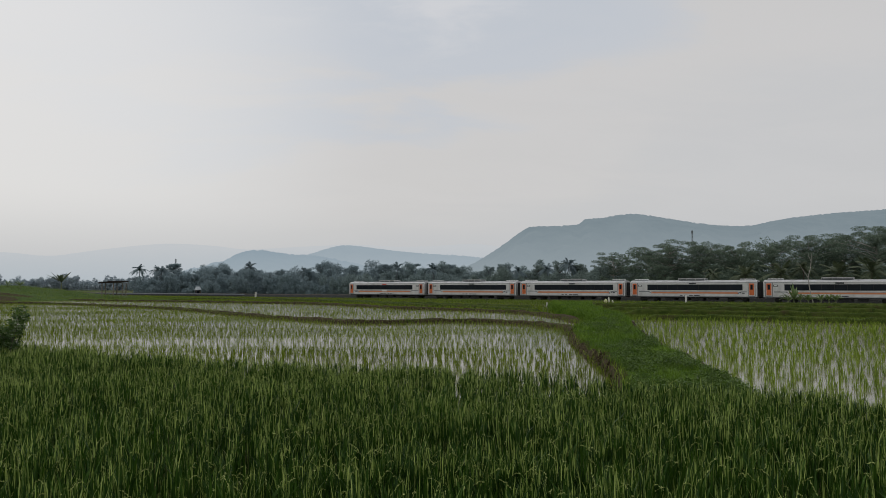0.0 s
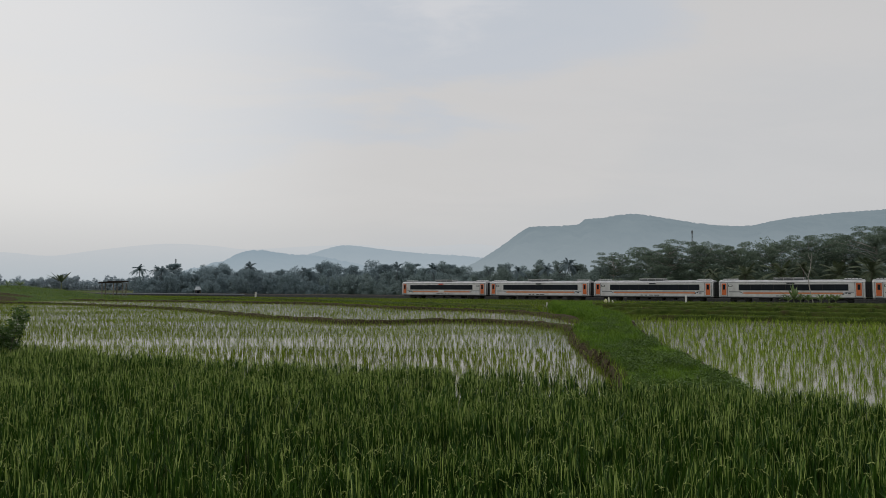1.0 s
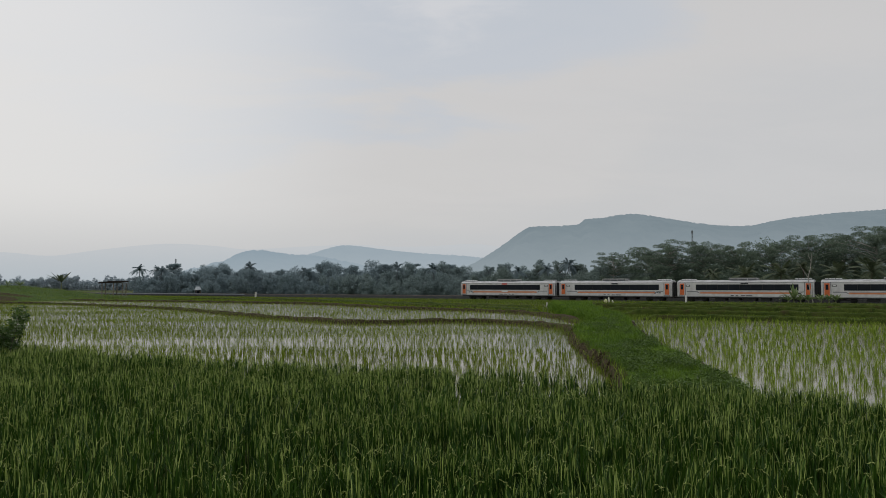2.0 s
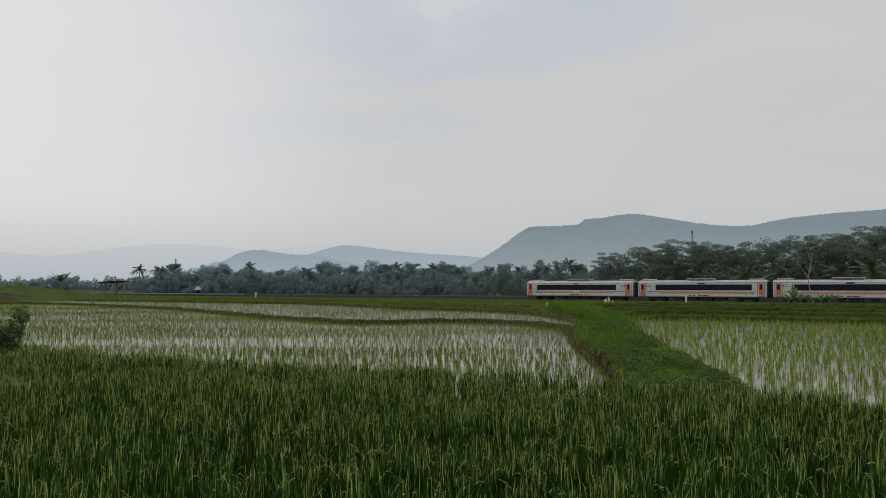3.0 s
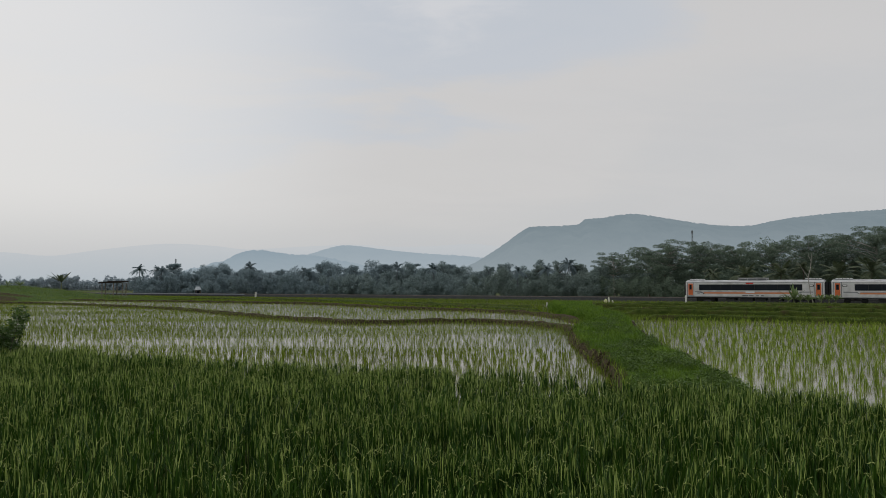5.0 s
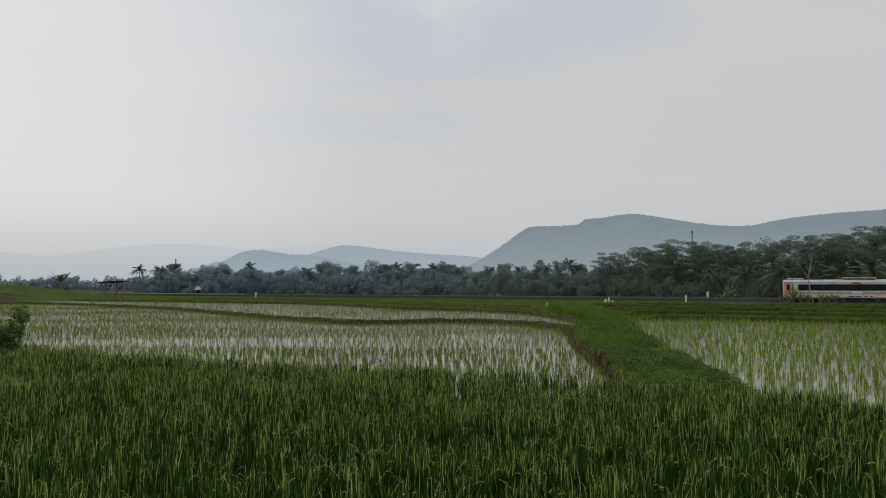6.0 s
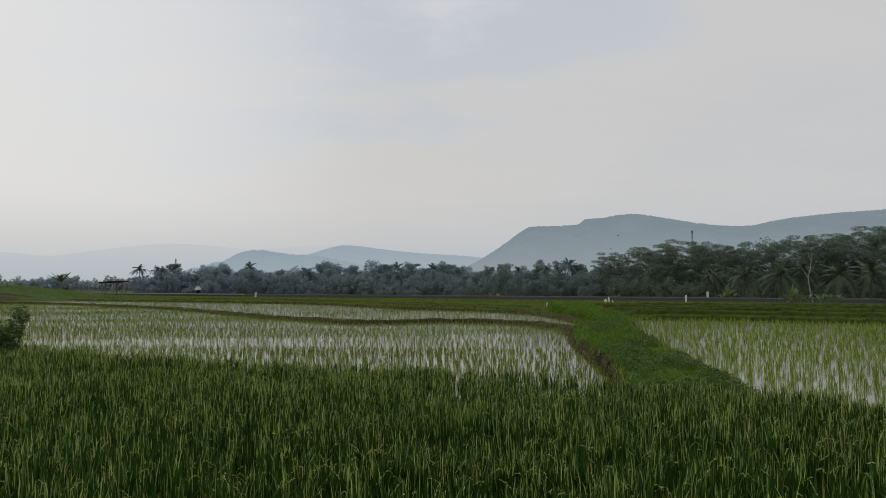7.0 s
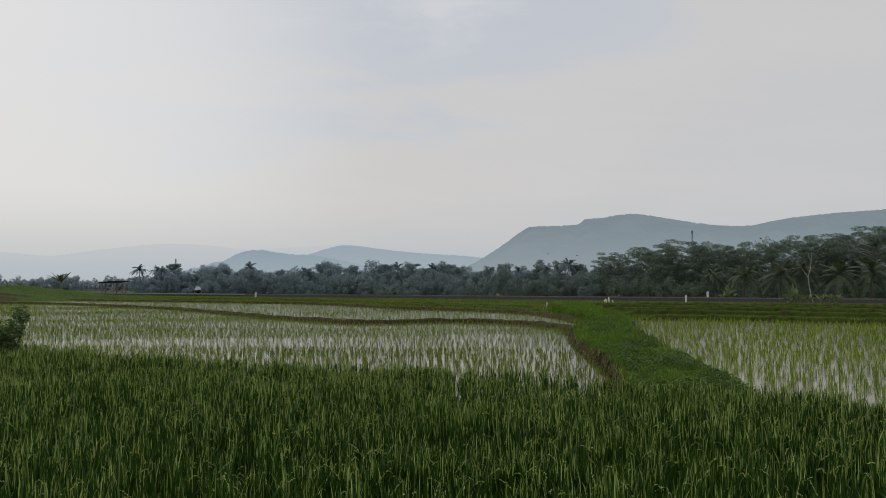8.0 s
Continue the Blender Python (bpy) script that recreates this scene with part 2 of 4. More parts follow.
        d = (Vector(pts[min(i + 1, len(pts) - 1)]) - Vector(pts[max(i - 1, 0)])).normalized()
        u = d.orthogonal().normalized()
        v = d.cross(u)
        rings.append([bm.verts.new(p + r * (math.cos(a) * u + math.sin(a) * v)) for a in (2 * math.pi * k / sides for k in range(sides))])
    for a, b in zip(rings, rings[1:]):
        # keep neighbouring rings in step
        best = min(range(sides), key=lambda s: sum((a[k].co - b[(k + s) % sides].co).length_squared for k in range(sides)))
        for k in range(sides):
            bm.faces.new((a[k], a[(k + 1) % sides], b[(k + 1 + best) % sides], b[(k + best) % sides]))
    bm.faces.new(rings[0][::-1])
    bm.faces.new(rings[-1])
    return bm


def curve_points(pts, step):
    """Points along a smooth line through pts."""
    pts = np.asarray(pts, float)
    out = []
    ext = np.vstack([2 * pts[0] - pts[1], pts, 2 * pts[-1] - pts[-2]])
    for i in range(len(pts) - 1):
        p0, p1, p2, p3 = ext[i:i + 4]
        n = max(2, int(np.linalg.norm(p2 - p1) / step))
        for t in np.arange(n) / n:
            out.append(0.5 * (2 * p1 + (p2 - p0) * t + (2 * p0 - 5 * p1 + 4 * p2 - p3) * t * t + (3 * p1 - p0 - 3 * p2 + p3) * t ** 3))
    out.append(pts[-1])
    return np.array(out)


def inside(p, poly):
    """Which of the points p (n, 2) lie in the polygon."""
    poly = np.asarray(poly, float)
    r = np.zeros(len(p), bool)
    for (x1, y1), (x2, y2) in zip(poly, np.roll(poly, -1, 0)):
        c = (y1 > p[:, 1]) != (y2 > p[:, 1])
        r ^= c & (p[:, 0] < (x2 - x1) * (p[:, 1] - y1) / (y2 - y1 + 1e-9) + x1)
    return r


rng = np.random.default_rng(7)


def wobble(x, y, scale):
    return noise.noise(Vector((x * scale, y * scale, 0.37)))


def blades(name, base, height, width, lean, bend, mat, segs=3, parent=None):
    """Leaf blades: base (n, 3), height, width, lean (how far the tip goes sideways, as a share of the height) and bend (droop)."""
    n = len(base)
    a = rng.uniform(0, 2 * np.pi, n)
    d = np.stack([np.cos(a), np.sin(a)], 1)
    face = a + rng.uniform(0.6, 2.5, n)
    s = np.stack([np.cos(face), np.sin(face)], 1)
    u = np.linspace(0, 1, segs + 1)
    v = np.zeros((n, segs + 1, 2, 3))
    off = (height * lean)[:, None] * u[None] ** 1.8
    z = height[:, None] * (u[None] - bend[:, None] * u[None] ** 3)
    w = 0.5 * width[:, None] * np.clip((0.55 + 1.1 * u * (1 - u) * 2) * (1 - u ** 3), 0.04, 1)[None]
    for k, sign in ((0, -1), (1, 1)):
        v[:, :, k, 0] = base[:, None, 0] + d[:, None, 0] * off + sign * s[:, None, 0] * w
        v[:, :, k, 1] = base[:, None, 1] + d[:, None, 1] * off + sign * s[:, None, 1] * w
        v[:, :, k, 2] = base[:, None, 2] + z
    idx = np.arange(n)[:, None, None] * (segs + 1) * 2 + np.arange(segs)[None, :, None] * 2
    f = (idx + np.array([0, 1, 3, 2])[None, None]).reshape(-1, 4)
    return mesh_object(name, v.reshape(-1, 3), f, mat, parent)


def clumps(points, per, spread):
    """Each point repeated `per` times with a scatter."""
    b = np.repeat(points, per, 0)
    b[:, :2] += rng.normal(0, spread, (len(b), 2))
    return b


def paddy_rows(poly, gap, turn, jitter, z, wave=0.0, along=1.0):
    """Planting places in rows inside a field."""
    poly = np.asarray(poly, float)
    c = poly.mean(0)
    r = np.abs(poly - c).max() * 1.5
    g = np.arange(-r, r, gap)
    x, y = np.meshgrid(g, np.arange(-r, r, gap * along))
    a = radians(turn)
    p = np.stack([x.ravel() * math.cos(a) - y.ravel() * math.sin(a), x.ravel() * math.sin(a) + y.ravel() * math.cos(a)], 1) + c
    p = p[inside(p, poly)]
    p += rng.normal(0, jitter, p.shape)
    if wave:   # rows planted by eye wander
        for k, (fx, fy) in enumerate(((0.31, 0.17), (0.13, -0.43), (0.71, 0.53), (-0.9, 1.3))):
            p[:, k % 2] += wave * np.sin(p[:, 0] * fx * 2 + p[:, 1] * fy * 2 + k)
            p[:, (k + 1) % 2] += 0.6 * wave * np.sin(p[:, 0] * fy * 2.3 - p[:, 1] * fx * 2.3 + 2 * k)
    return np.column_stack([p, np.full(len(p), z)])


def in_camera_wedge(p, margin=3.0):
    """The points inside the wedge that the camera sees, widened by a margin."""
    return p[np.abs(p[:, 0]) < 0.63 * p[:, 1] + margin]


# ---------------------------------------------------------------- plan of the fields
TRACK_P, TRACK_D = Vector((-20.92, 155.63, 0)), Vector((0.835008, -0.550238, 0))
TRACK_N = Vector((0.550238, 0.835008, 0))      # away from the fields
TRACK_TURN = math.degrees(math.atan2(TRACK_D.y, TRACK_D.x))
RAIL_Z = -0.08


def on_track(s, off, z=0.0):
    p = TRACK_P + float(s) * TRACK_D + float(off) * TRACK_N
    return Vector((p.x, p.y, z))


DIKE_AB = [(-75, 105), (-63, 101), (-54, 98), (-42.5, 88.5), (-29.5, 76.5), (-16.6, 59), (-10.8, 51.6), (-5.3, 46.5), (-0.2, 48.6), (4.3, 46.3), (6.6, 42.0), (6.9, 38.4), (6.0, 34.0), (5.35, 29.5), (5.0, 25.5), (4.75, 21.5), (4.45, 18.5), (4.0, 15.6)]
DIKE_BC = [(-80, 126), (-54, 116), (-28.2, 102), (-16.7, 94), (-5.05, 76.5), (2.0, 69.2), (7.1, 61.6), (8.9, 52), (8.6, 45)]
BANK_L = [(2.6, 12.0), (3.45, 15.5), (4.05, 18.4), (4.4, 21.6), (4.75, 26.6), (5.4, 32.3), (6.7, 38.4), (9.0, 44.4), (9.9, 52.5), (10.2, 62), (11.2, 75), (14, 96)]
BANK_R = [(6.0, 12.0), (6.6, 15.0), (7.1, 18.0), (7.5, 20.6), (8.5, 27.3), (9.8, 34), (11.3, 41), (12.5, 46.5), (13.5, 51.8), (14.6, 60), (16.6, 75), (21, 96)]
DIKE_D = [(13.2, 52.6), (19, 51.6), (24, 49), (28.5, 46), (36, 41)]
DIKE_E = [(14.8, 70.5), (23, 69), (32, 66), (39, 62), (50, 55)]
DIKE_I = [(14.2, 61), (22, 59.8), (29, 56.5), (36, 52.5), (46, 46)]
DIKE_J = [(15.8, 79), (25, 77.5), (36, 74), (48, 69.5), (58, 64)]
DIKE_F = [(17, 88.5), (28.4, 86), (49, 79), (62, 72)]
DIKE_H = [(9.6, 66), (4.5, 80), (-3.2, 90.5), (-16.5, 113), (-33, 128), (-62, 147)]
DIKE_G = [(10.8, 79), (3, 90), (-8, 101), (-22, 122), (-45, 139)]
EDGE = [(-18.5, 26.0), (-13.6, 21.6), (-9.3, 18.9), (-5.2, 16.7), (0.2, 14.9), (2.5, 13.6), (4.9, 12.2), (7.0, 10.9), (11.0, 8.4)]   # far edge of the ripe rice


def build_ground():
    g = bmesh.new()
    # one sheet, finer near the fields, reaching the foot of the hills
    xs = sorted(set([-6000, -3000, -1500, -800, -400] + list(range(-240, 241, 12)) + [400, 800, 1500, 3000, 6000]))
    ys = sorted(set([-3000, -800, -200, -60, -20] + list(range(0, 301, 12)) + [400, 600, 1000, 1800, 3000, 4900]))
    rows = [[g.verts.new((x, y, -0.22 + 0.05 * wobble(x, y, 0.03))) for x in xs] for y in ys]
    for a, b in zip(rows, rows[1:]):
        for i in range(len(xs) - 1):
            g.faces.new((a[i], a[i + 1], b[i + 1], b[i]))
    ob = part("ground", g, M_SOIL)
    return tagged(ob, "flat muddy green farmland reaching the hills", "ground", kind="structure")


def flat_water(name, poly, z, label):
    g = bmesh.new()
    f = g.faces.new([g.verts.new((x, y, z)) for x, y in poly])
    bmesh.ops.triangulate(g, faces=[f])
    return tagged(part(name, g, M_WATER), label, "water", kind="structure")


def dike(name, pts, z, width, height, label, mat=None):
    """A low uneven mud bank along a line; its side to the fields is steep."""
    c = curve_points(pts, 0.55)
    t = np.gradient(c, axis=0)
    t /= np.linalg.norm(t, axis=1)[:, None]
    nrm = np.stack([-t[:, 1], t[:, 0]], 1)
    prof = [(-0.62, -0.24), (-0.50, 0.1), (-0.42, 0.62), (-0.27, 0.96), (0.0, 1.04), (0.25, 0.95), (0.42, 0.55), (0.6, -0.24)]
    verts = []
    for i, (p, n) in enumerate(zip(c, nrm)):
        k = 1 + 0.35 * wobble(p[0] + 9, p[1], 0.55) + 0.35 * wobble(p[0], p[1] + 5, 1.9)
        end = min(1.0, i / 4, (len(c) - 1 - i) / 4)
        for j, (u, h) in enumerate(prof):
            q = p + n * u * width * (1 + 0.25 * wobble(p[0] * 1.3 + j * 7, p[1], 0.9))
            verts.append((q[0], q[1], z - 0.3 * (1 - end) + height * h * k * end + 0.03 * wobble(q[0] * 3 + j, q[1] * 3, 1.0)))
    m = len(prof)
    f = [(i * m + j, i * m + j + 1, (i + 1) * m + j + 1, (i + 1) * m + j) for i in range(len(c) - 1) for j in range(m - 1)]
    return tagged(mesh_object(name, verts, f, mat or M_MUD, smooth=True), label, "dike", kind="structure")


def bank_height(u, x, y):
    """Height of the grassy bank across (u from 0 to 1) and along it."""
    side = min(1.0, u / 0.15) * min(1.0, (1 - u) / 0.10)
    rise = side * side * (3 - 2 * side)
    lumps = 0.10 * wobble(x, y, 0.5) + 0.10 * wobble(x, y, 1.6) + 0.05 * wobble(x, y + 8, 4.1)
    return -0.25 + rise * (0.62 + lumps - 0.08 * math.sin(math.pi * u))


def bank_lines():
    a, b = curve_points(BANK_L, 0.4), curve_points(BANK_R, 0.4)
    def even(c, n):
        s = np.concatenate([[0], np.cumsum(np.linalg.norm(np.diff(c, axis=0), axis=1))])
        q = np.linspace(0, 1, n) ** 1.3 * s[-1]
        return np.stack([np.interp(q, s, c[:, 0]), np.interp(q, s, c[:, 1])], 1)
    return even(a, 300), even(b, 300)


def build_bank():
    a, b = bank_lines()
    us = [0, 0.025, 0.05, 0.075, 0.10, 0.125, 0.15, 0.18, 0.25, 0.33, 0.41, 0.5, 0.59, 0.67, 0.75, 0.82, 0.88, 0.91, 0.94, 0.97, 1]
    verts = []
    for p, q in zip(a, b):
        for u in us:
            r = p + (q - p) * u
            clod = 0.07 * wobble(r[0] * 2 + 30 * u, r[1], 2.7) + 0.04 * wobble(r[0] + 50 * u, r[1], 7.0)
            verts.append((r[0] + clod + 0.09 * wobble(3.0, r[1], 0.9), r[1], bank_height(u, r[0], r[1]) + 0.5 * clod * (0 < u < 0.2)))
    m = len(us)
    f = [(i * m + j, i * m + j + 1, (i + 1) * m + j + 1, (i + 1) * m + j) for i in range(len(a) - 1) for j in range(m - 1)]
    lip = [7 if p[1] < 36 else 4 if p[1] < 48 else 2 for p in a]     # bare mud at the foot, narrower further out
    bare = lambda k: (k[0] % m) < lip[k[0] // m] or (k[0] % m) > m - 6
    face, top = [k for k in f if bare(k)], [k for k in f if not bare(k)]
    tagged(mesh_object("grass_bank", verts, top, M_TURF, smooth=True), "broad grassy bank between two flooded paddies", "bank", kind="structure")
    tagged(mesh_object("bank_side", verts, face, M_MUD, smooth=True), "bare brown mud sides of the grassy bank", "bank", kind="structure")


def build_clods():
    """Crumbling lumps of mud on the bank's steep side."""
    p = bank_places(4200, 0.01, 0.18, y1=46, near=1.2)
    shape = np.array([(1, 0, 0), (0, 1, 0), (-1, 0, 0), (0, -1, 0), (0, 0, 1), (0, 0, -1)], float)
    size = rng.uniform(0.010, 0.045, (len(p), 1, 1))  * rng.uniform(0.6, 1.5, (len(p), 6, 1))
    v = p[:, None] + shape[None] * size + rng.normal(0, 0.012, (len(p), 6, 3))
    tri = np.array([(0, 1, 4), (1, 2, 4), (2, 3, 4), (3, 0, 4), (1, 0, 5), (2, 1, 5), (3, 2, 5), (0, 3, 5)])
    f = (np.arange(len(p))[:, None, None] * 6 + tri[None]).reshape(-1, 3)
    tagged(mesh_object("mud_clods", v.reshape(-1, 3), f, M_MUD), "crumbling brown mud clods on the bank's steep side", "mud", kind="stuff")


def bank_places(n, lo, hi, y0=0, y1=200, near=2.0):
    a, b = bank_lines()
    k = (rng.uniform(0, 1, n) ** near * 298).astype(int)
    k2 = np.minimum(k + 1, 299)
    t = rng.uniform(0, 1, n)[:, None]
    u = rng.uniform(lo, hi, n)
    p = a[k] + (a[k2] - a[k]) * t
    q = b[k] + (b[k2] - b[k]) * t
    r = p + (q - p) * u[:, None]
    z = np.array([bank_height(uu, x, y) for uu, (x, y) in zip(u, r)])
    out = np.column_stack([r, z - 0.02])
    return out[(r[:, 1] > y0) & (r[:, 1] < y1)]


build_ground()
FIELD_A = DIKE_AB + [BANK_L[0]] + [(-0.5, 12.5), (-5.5, 14), (-13, 17.5), (-22, 24), (-75, 60)]
FIELD_B = DIKE_BC + [BANK_L[7]] + DIKE_AB[11::-1]
FIELD_D = [(x - 0.3, y) for x, y in BANK_R[1:9]] + DIKE_D[1:] + [(46, 30), (30, 6), (9, 6)]
flat_water("water_1", FIELD_A, 0.0, "still muddy paddy water with young rice")
flat_water("water_2", FIELD_B, 0.06, "still muddy paddy water in a long field")
flat_water("water_3", FIELD_D, 0.0, "still muddy paddy water beside the grassy bank")
dike("dike_1", DIKE_AB[:13], 0.03, 0.8, 0.22, "low curving brown mud dike with sparse grass")
dike("dike_2", DIKE_BC, 0.06, 0.9, 0.26, "low brown mud dike between flooded paddies")
dike("dike_3", DIKE_D, 0.0, 0.9, 0.34, "grassy mud dike behind a flooded paddy", M_DIKE)
dike("dike_4", DIKE_E, 0.0, 1.1, 0.46, "low overgrown mud dike in green rice", M_DIKE)
dike("dike_8", DIKE_I, 0.0, 0.9, 0.42, "low overgrown mud dike in green rice", M_DIKE)
dike("dike_9", DIKE_J, 0.0, 1.0, 0.46, "low overgrown mud dike in green rice", M_DIKE)
dike("dike_5", DIKE_F, 0.0, 1.2, 0.46, "low overgrown mud dike in green rice", M_DIKE)
dike("dike_7", DIKE_H, 0.02, 0.8, 0.26, "low overgrown mud dike in thin green rice", M_DIKE)
dike("dike_6", DIKE_G, 0.02, 1.1, 0.32, "low overgrown mud dike near the railway", M_DIKE)
build_bank()


build_clods()


def build_knoll():
    """The raised, grassy land in the distance beside the paddies."""
    xs, ys = np.linspace(-150, -48, 70), np.linspace(112, 170, 48)
    verts = []
    for y in ys:
        for x in xs:
            e = np.clip((-56 - x) / 34, 0, 1)
            e = e * e * (3 - 2 * e)
            d = np.clip((y - 114) / 5, 0, 1) * np.clip((168 - y) / 20, 0, 1)
            step = 1.2 * np.clip((y - 121 - 2 * wobble(x, 3, 0.1)) / 1.2, 0, 1) * np.clip((-68 - x) / 20, 0, 1)
            verts.append((x, y, -0.3 + d * (0.45 + e * 1.25 + step + 0.12 * wobble(x, y, 0.15)) ))
    m = len(xs)
    f = [(i * m + j, i * m + j + 1, (i + 1) * m + j + 1, (i + 1) * m + j) for i in range(len(ys) - 1) for j in range(m - 1)]
    steep = lambda q: max(verts[k][2] for k in q) - min(verts[k][2] for k in q) > 0.26
    tagged(mesh_object("grassy_rise", verts, [q for q in f if not steep(q)], M_TURF, smooth=True), "raised grassy land beside the paddies", "rise", kind="structure")
    tagged(mesh_object("earth_edge", verts, [q for q in f if steep(q)], M_MUD, smooth=True), "bare brown earth edge of the raised land", "rise", kind="structure")
    pts = np.array(verts)
    pts = pts[(pts[:, 2] > 0.1) & (pts[:, 1] < 150) & ~((pts[:, 1] > 117.5) & (pts[:, 1] < 124) & (pts[:, 0] < -76))]
    b = clumps(np.repeat(pts, 14, 0), 1, 0.9)
    n = len(b)
    tagged(blades("rise_grass", b, rng.uniform(0.15, 0.5, n), 0.07 * rng.uniform(0.6, 1.3, n), np.abs(rng.normal(0.4, 0.3, n)), rng.uniform(0, 0.3, n), M_FARRICE, 1),
           "rough green grass on the raised land", "grass", kind="stuff")


build_knoll()


# ---------------------------------------------------------------- railway
def build_track():
    g = bmesh.new()
    prof = [(-4.2, -0.6), (-2.0, -0.12), (1.9, -0.12), (2.6, 0.02), (3.3, 0.58), (6.6, 0.60), (8.2, -0.5)]
    ss = np.arange(-400, 260, 4.0)
    rings = [[g.verts.new(on_track(s, 1.5 + o, z + RAIL_Z + 0.03 * wobble(s, o, 0.3))) for o, z in prof] for s in ss]
    for a, b in zip(rings, rings[1:]):
        for i in range(6):
            g.faces.new((a[i], a[i + 1], b[i + 1], b[i]))
    tagged(part("ballast_bed", g, M_BALLAST), "dark grey crushed stone ballast under the railway", "ballast", kind="structure")
    for off, up in ((-0.534, 0), (0.534, 0), (4.4, 0.72), (5.47, 0.72)):
        g = bmesh.new()
        prof = [(-0.06, -0.14), (-0.012, -0.12), (-0.012, -0.035), (-0.036, -0.03), (-0.036, 0), (0.036, 0), (0.036, -0.03), (0.012, -0.035), (0.012, -0.12), (0.06, -0.14)]
        a, b = (([g.verts.new(on_track(s, 1.5 + off + o, RAIL_Z + up + z)) for o, z in prof]) for s in (-400, 260))
        for i in range(len(prof)):
            j = (i + 1) % len(prof)
            g.faces.new((a[i], a[j], b[j], b[i]))
        tagged(part("rail", g, M_RAIL), "worn steel rail with a bright running edge", "rail", group="rails of the railway", kind="structure")

    g = bmesh.new()
    prof = [(4.0, 0.5), (4.0, 0.68), (4.25, 0.68), (4.25, 0.5)]
    a, b = ([g.verts.new(on_track(t, o, z + RAIL_Z)) for o, z in prof] for t in (-330, -38))
    for i in range(4):
        g.faces.new((a[i], a[(i + 1) % 4], b[(i + 1) % 4], b[i]))
    g.faces.new(a)
    g.faces.new(b[::-1])
    tagged(part("cable_trough", g, M_MAST), "added pale strip for the light line along the upper rails", "trough", kind="structure")


build_track()


def build_hills():
    def ridge(name, ctrl, far, foot, seed, mat, label, bumps):
        cols = 700
        xs = np.linspace(ctrl[0][0], ctrl[-1][0], cols)
        h = curve_points(ctrl, 12)
        zs = np.interp(xs, h[:, 0], h[:, 1])
        rows, verts = 14, []
        for i in range(rows):
            u = i / (rows - 1)
            y = foot + (far - foot) * u
            for x, z in zip(xs, zs):
                lump = noise.fractal(Vector((x * 0.006 + seed, y * 0.004, 0)), 0.9, 2.1, 5)
                zz = z * (u ** 0.75) * (1 + (0.35 * lump) * (1 - u) * 1.6) + bumps * (0.5 + 0.5 * noise.noise(Vector((x * 0.011, seed, 0)))) * noise.fractal(Vector((x * 0.085, seed, y * 0.02)), 0.25, 2.4, 4)
                verts.append((x * (y / far), y, zz - (2 if i == 0 else 0)))
        for x in xs:
            verts.append((x * 1.08, far * 1.08, -2))
        f = [(i * cols + j, i * cols + j + 1, (i + 1) * cols + j + 1, (i + 1) * cols + j) for i in range(rows) for j in range(cols - 1)]
        return tagged(mesh_object(name, verts, f, mat, smooth=True), label, "hills", kind="structure")

    big = hill_material("hill_painted_haze_near", (0.190, 0.240, 0.270), (0.220, 0.270, 0.298), (0.315, 0.365, 0.395), 200)
    mid = hill_material("hill_painted_haze_mid", (0.262, 0.330, 0.385), (0.285, 0.352, 0.405), (0.375, 0.435, 0.475), 150)
    mid2 = hill_material("hill_painted_haze_mid_far", (0.312, 0.375, 0.425), (0.332, 0.394, 0.440), (0.405, 0.460, 0.500), 160)
    pale = hill_material("hill_painted_haze_far", (0.520, 0.546, 0.570), (0.535, 0.556, 0.577), (0.405, 0.465, 0.512), 250)
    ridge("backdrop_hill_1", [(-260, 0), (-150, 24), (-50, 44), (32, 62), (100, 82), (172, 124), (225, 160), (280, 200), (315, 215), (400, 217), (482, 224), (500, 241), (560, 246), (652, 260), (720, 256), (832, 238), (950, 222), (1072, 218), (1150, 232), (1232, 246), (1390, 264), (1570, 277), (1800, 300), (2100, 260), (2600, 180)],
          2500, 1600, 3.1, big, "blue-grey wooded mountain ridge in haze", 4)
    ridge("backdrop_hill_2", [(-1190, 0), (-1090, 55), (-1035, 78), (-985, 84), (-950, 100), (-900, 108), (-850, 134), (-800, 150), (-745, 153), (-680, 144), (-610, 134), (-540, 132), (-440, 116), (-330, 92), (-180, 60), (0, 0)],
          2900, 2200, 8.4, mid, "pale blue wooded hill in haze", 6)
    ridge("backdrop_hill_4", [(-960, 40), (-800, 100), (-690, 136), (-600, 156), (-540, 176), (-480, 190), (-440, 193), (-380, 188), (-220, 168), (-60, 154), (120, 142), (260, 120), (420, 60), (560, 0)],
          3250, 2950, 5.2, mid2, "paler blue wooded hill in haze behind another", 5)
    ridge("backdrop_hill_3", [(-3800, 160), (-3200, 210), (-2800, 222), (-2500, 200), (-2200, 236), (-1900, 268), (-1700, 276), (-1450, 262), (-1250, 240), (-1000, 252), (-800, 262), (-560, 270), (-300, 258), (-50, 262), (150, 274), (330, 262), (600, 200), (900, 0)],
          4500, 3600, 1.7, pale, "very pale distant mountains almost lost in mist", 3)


build_hills()


# ---------------------------------------------------------------- passenger coaches
COACH_LEN = 20.0


def coach_side(parent, flip, lit):
    """Doors, glazing and stripes of one side. flip: -1 is the side with y below zero."""
    y = 1.495 * flip

    def plate(name, x0, x1, z0, z1, mat, par, proud=0.012, label="", bevel=0.0):
        return part(name, a_box((x0 + x1) / 2, y + flip * proud / 2, (z0 + z1) / 2, x1 - x0, proud, z1 - z0, bevel), mat, par, label)

    n, x0, x1 = 9, 3.0, 17.85
    step = (x1 - x0) / n
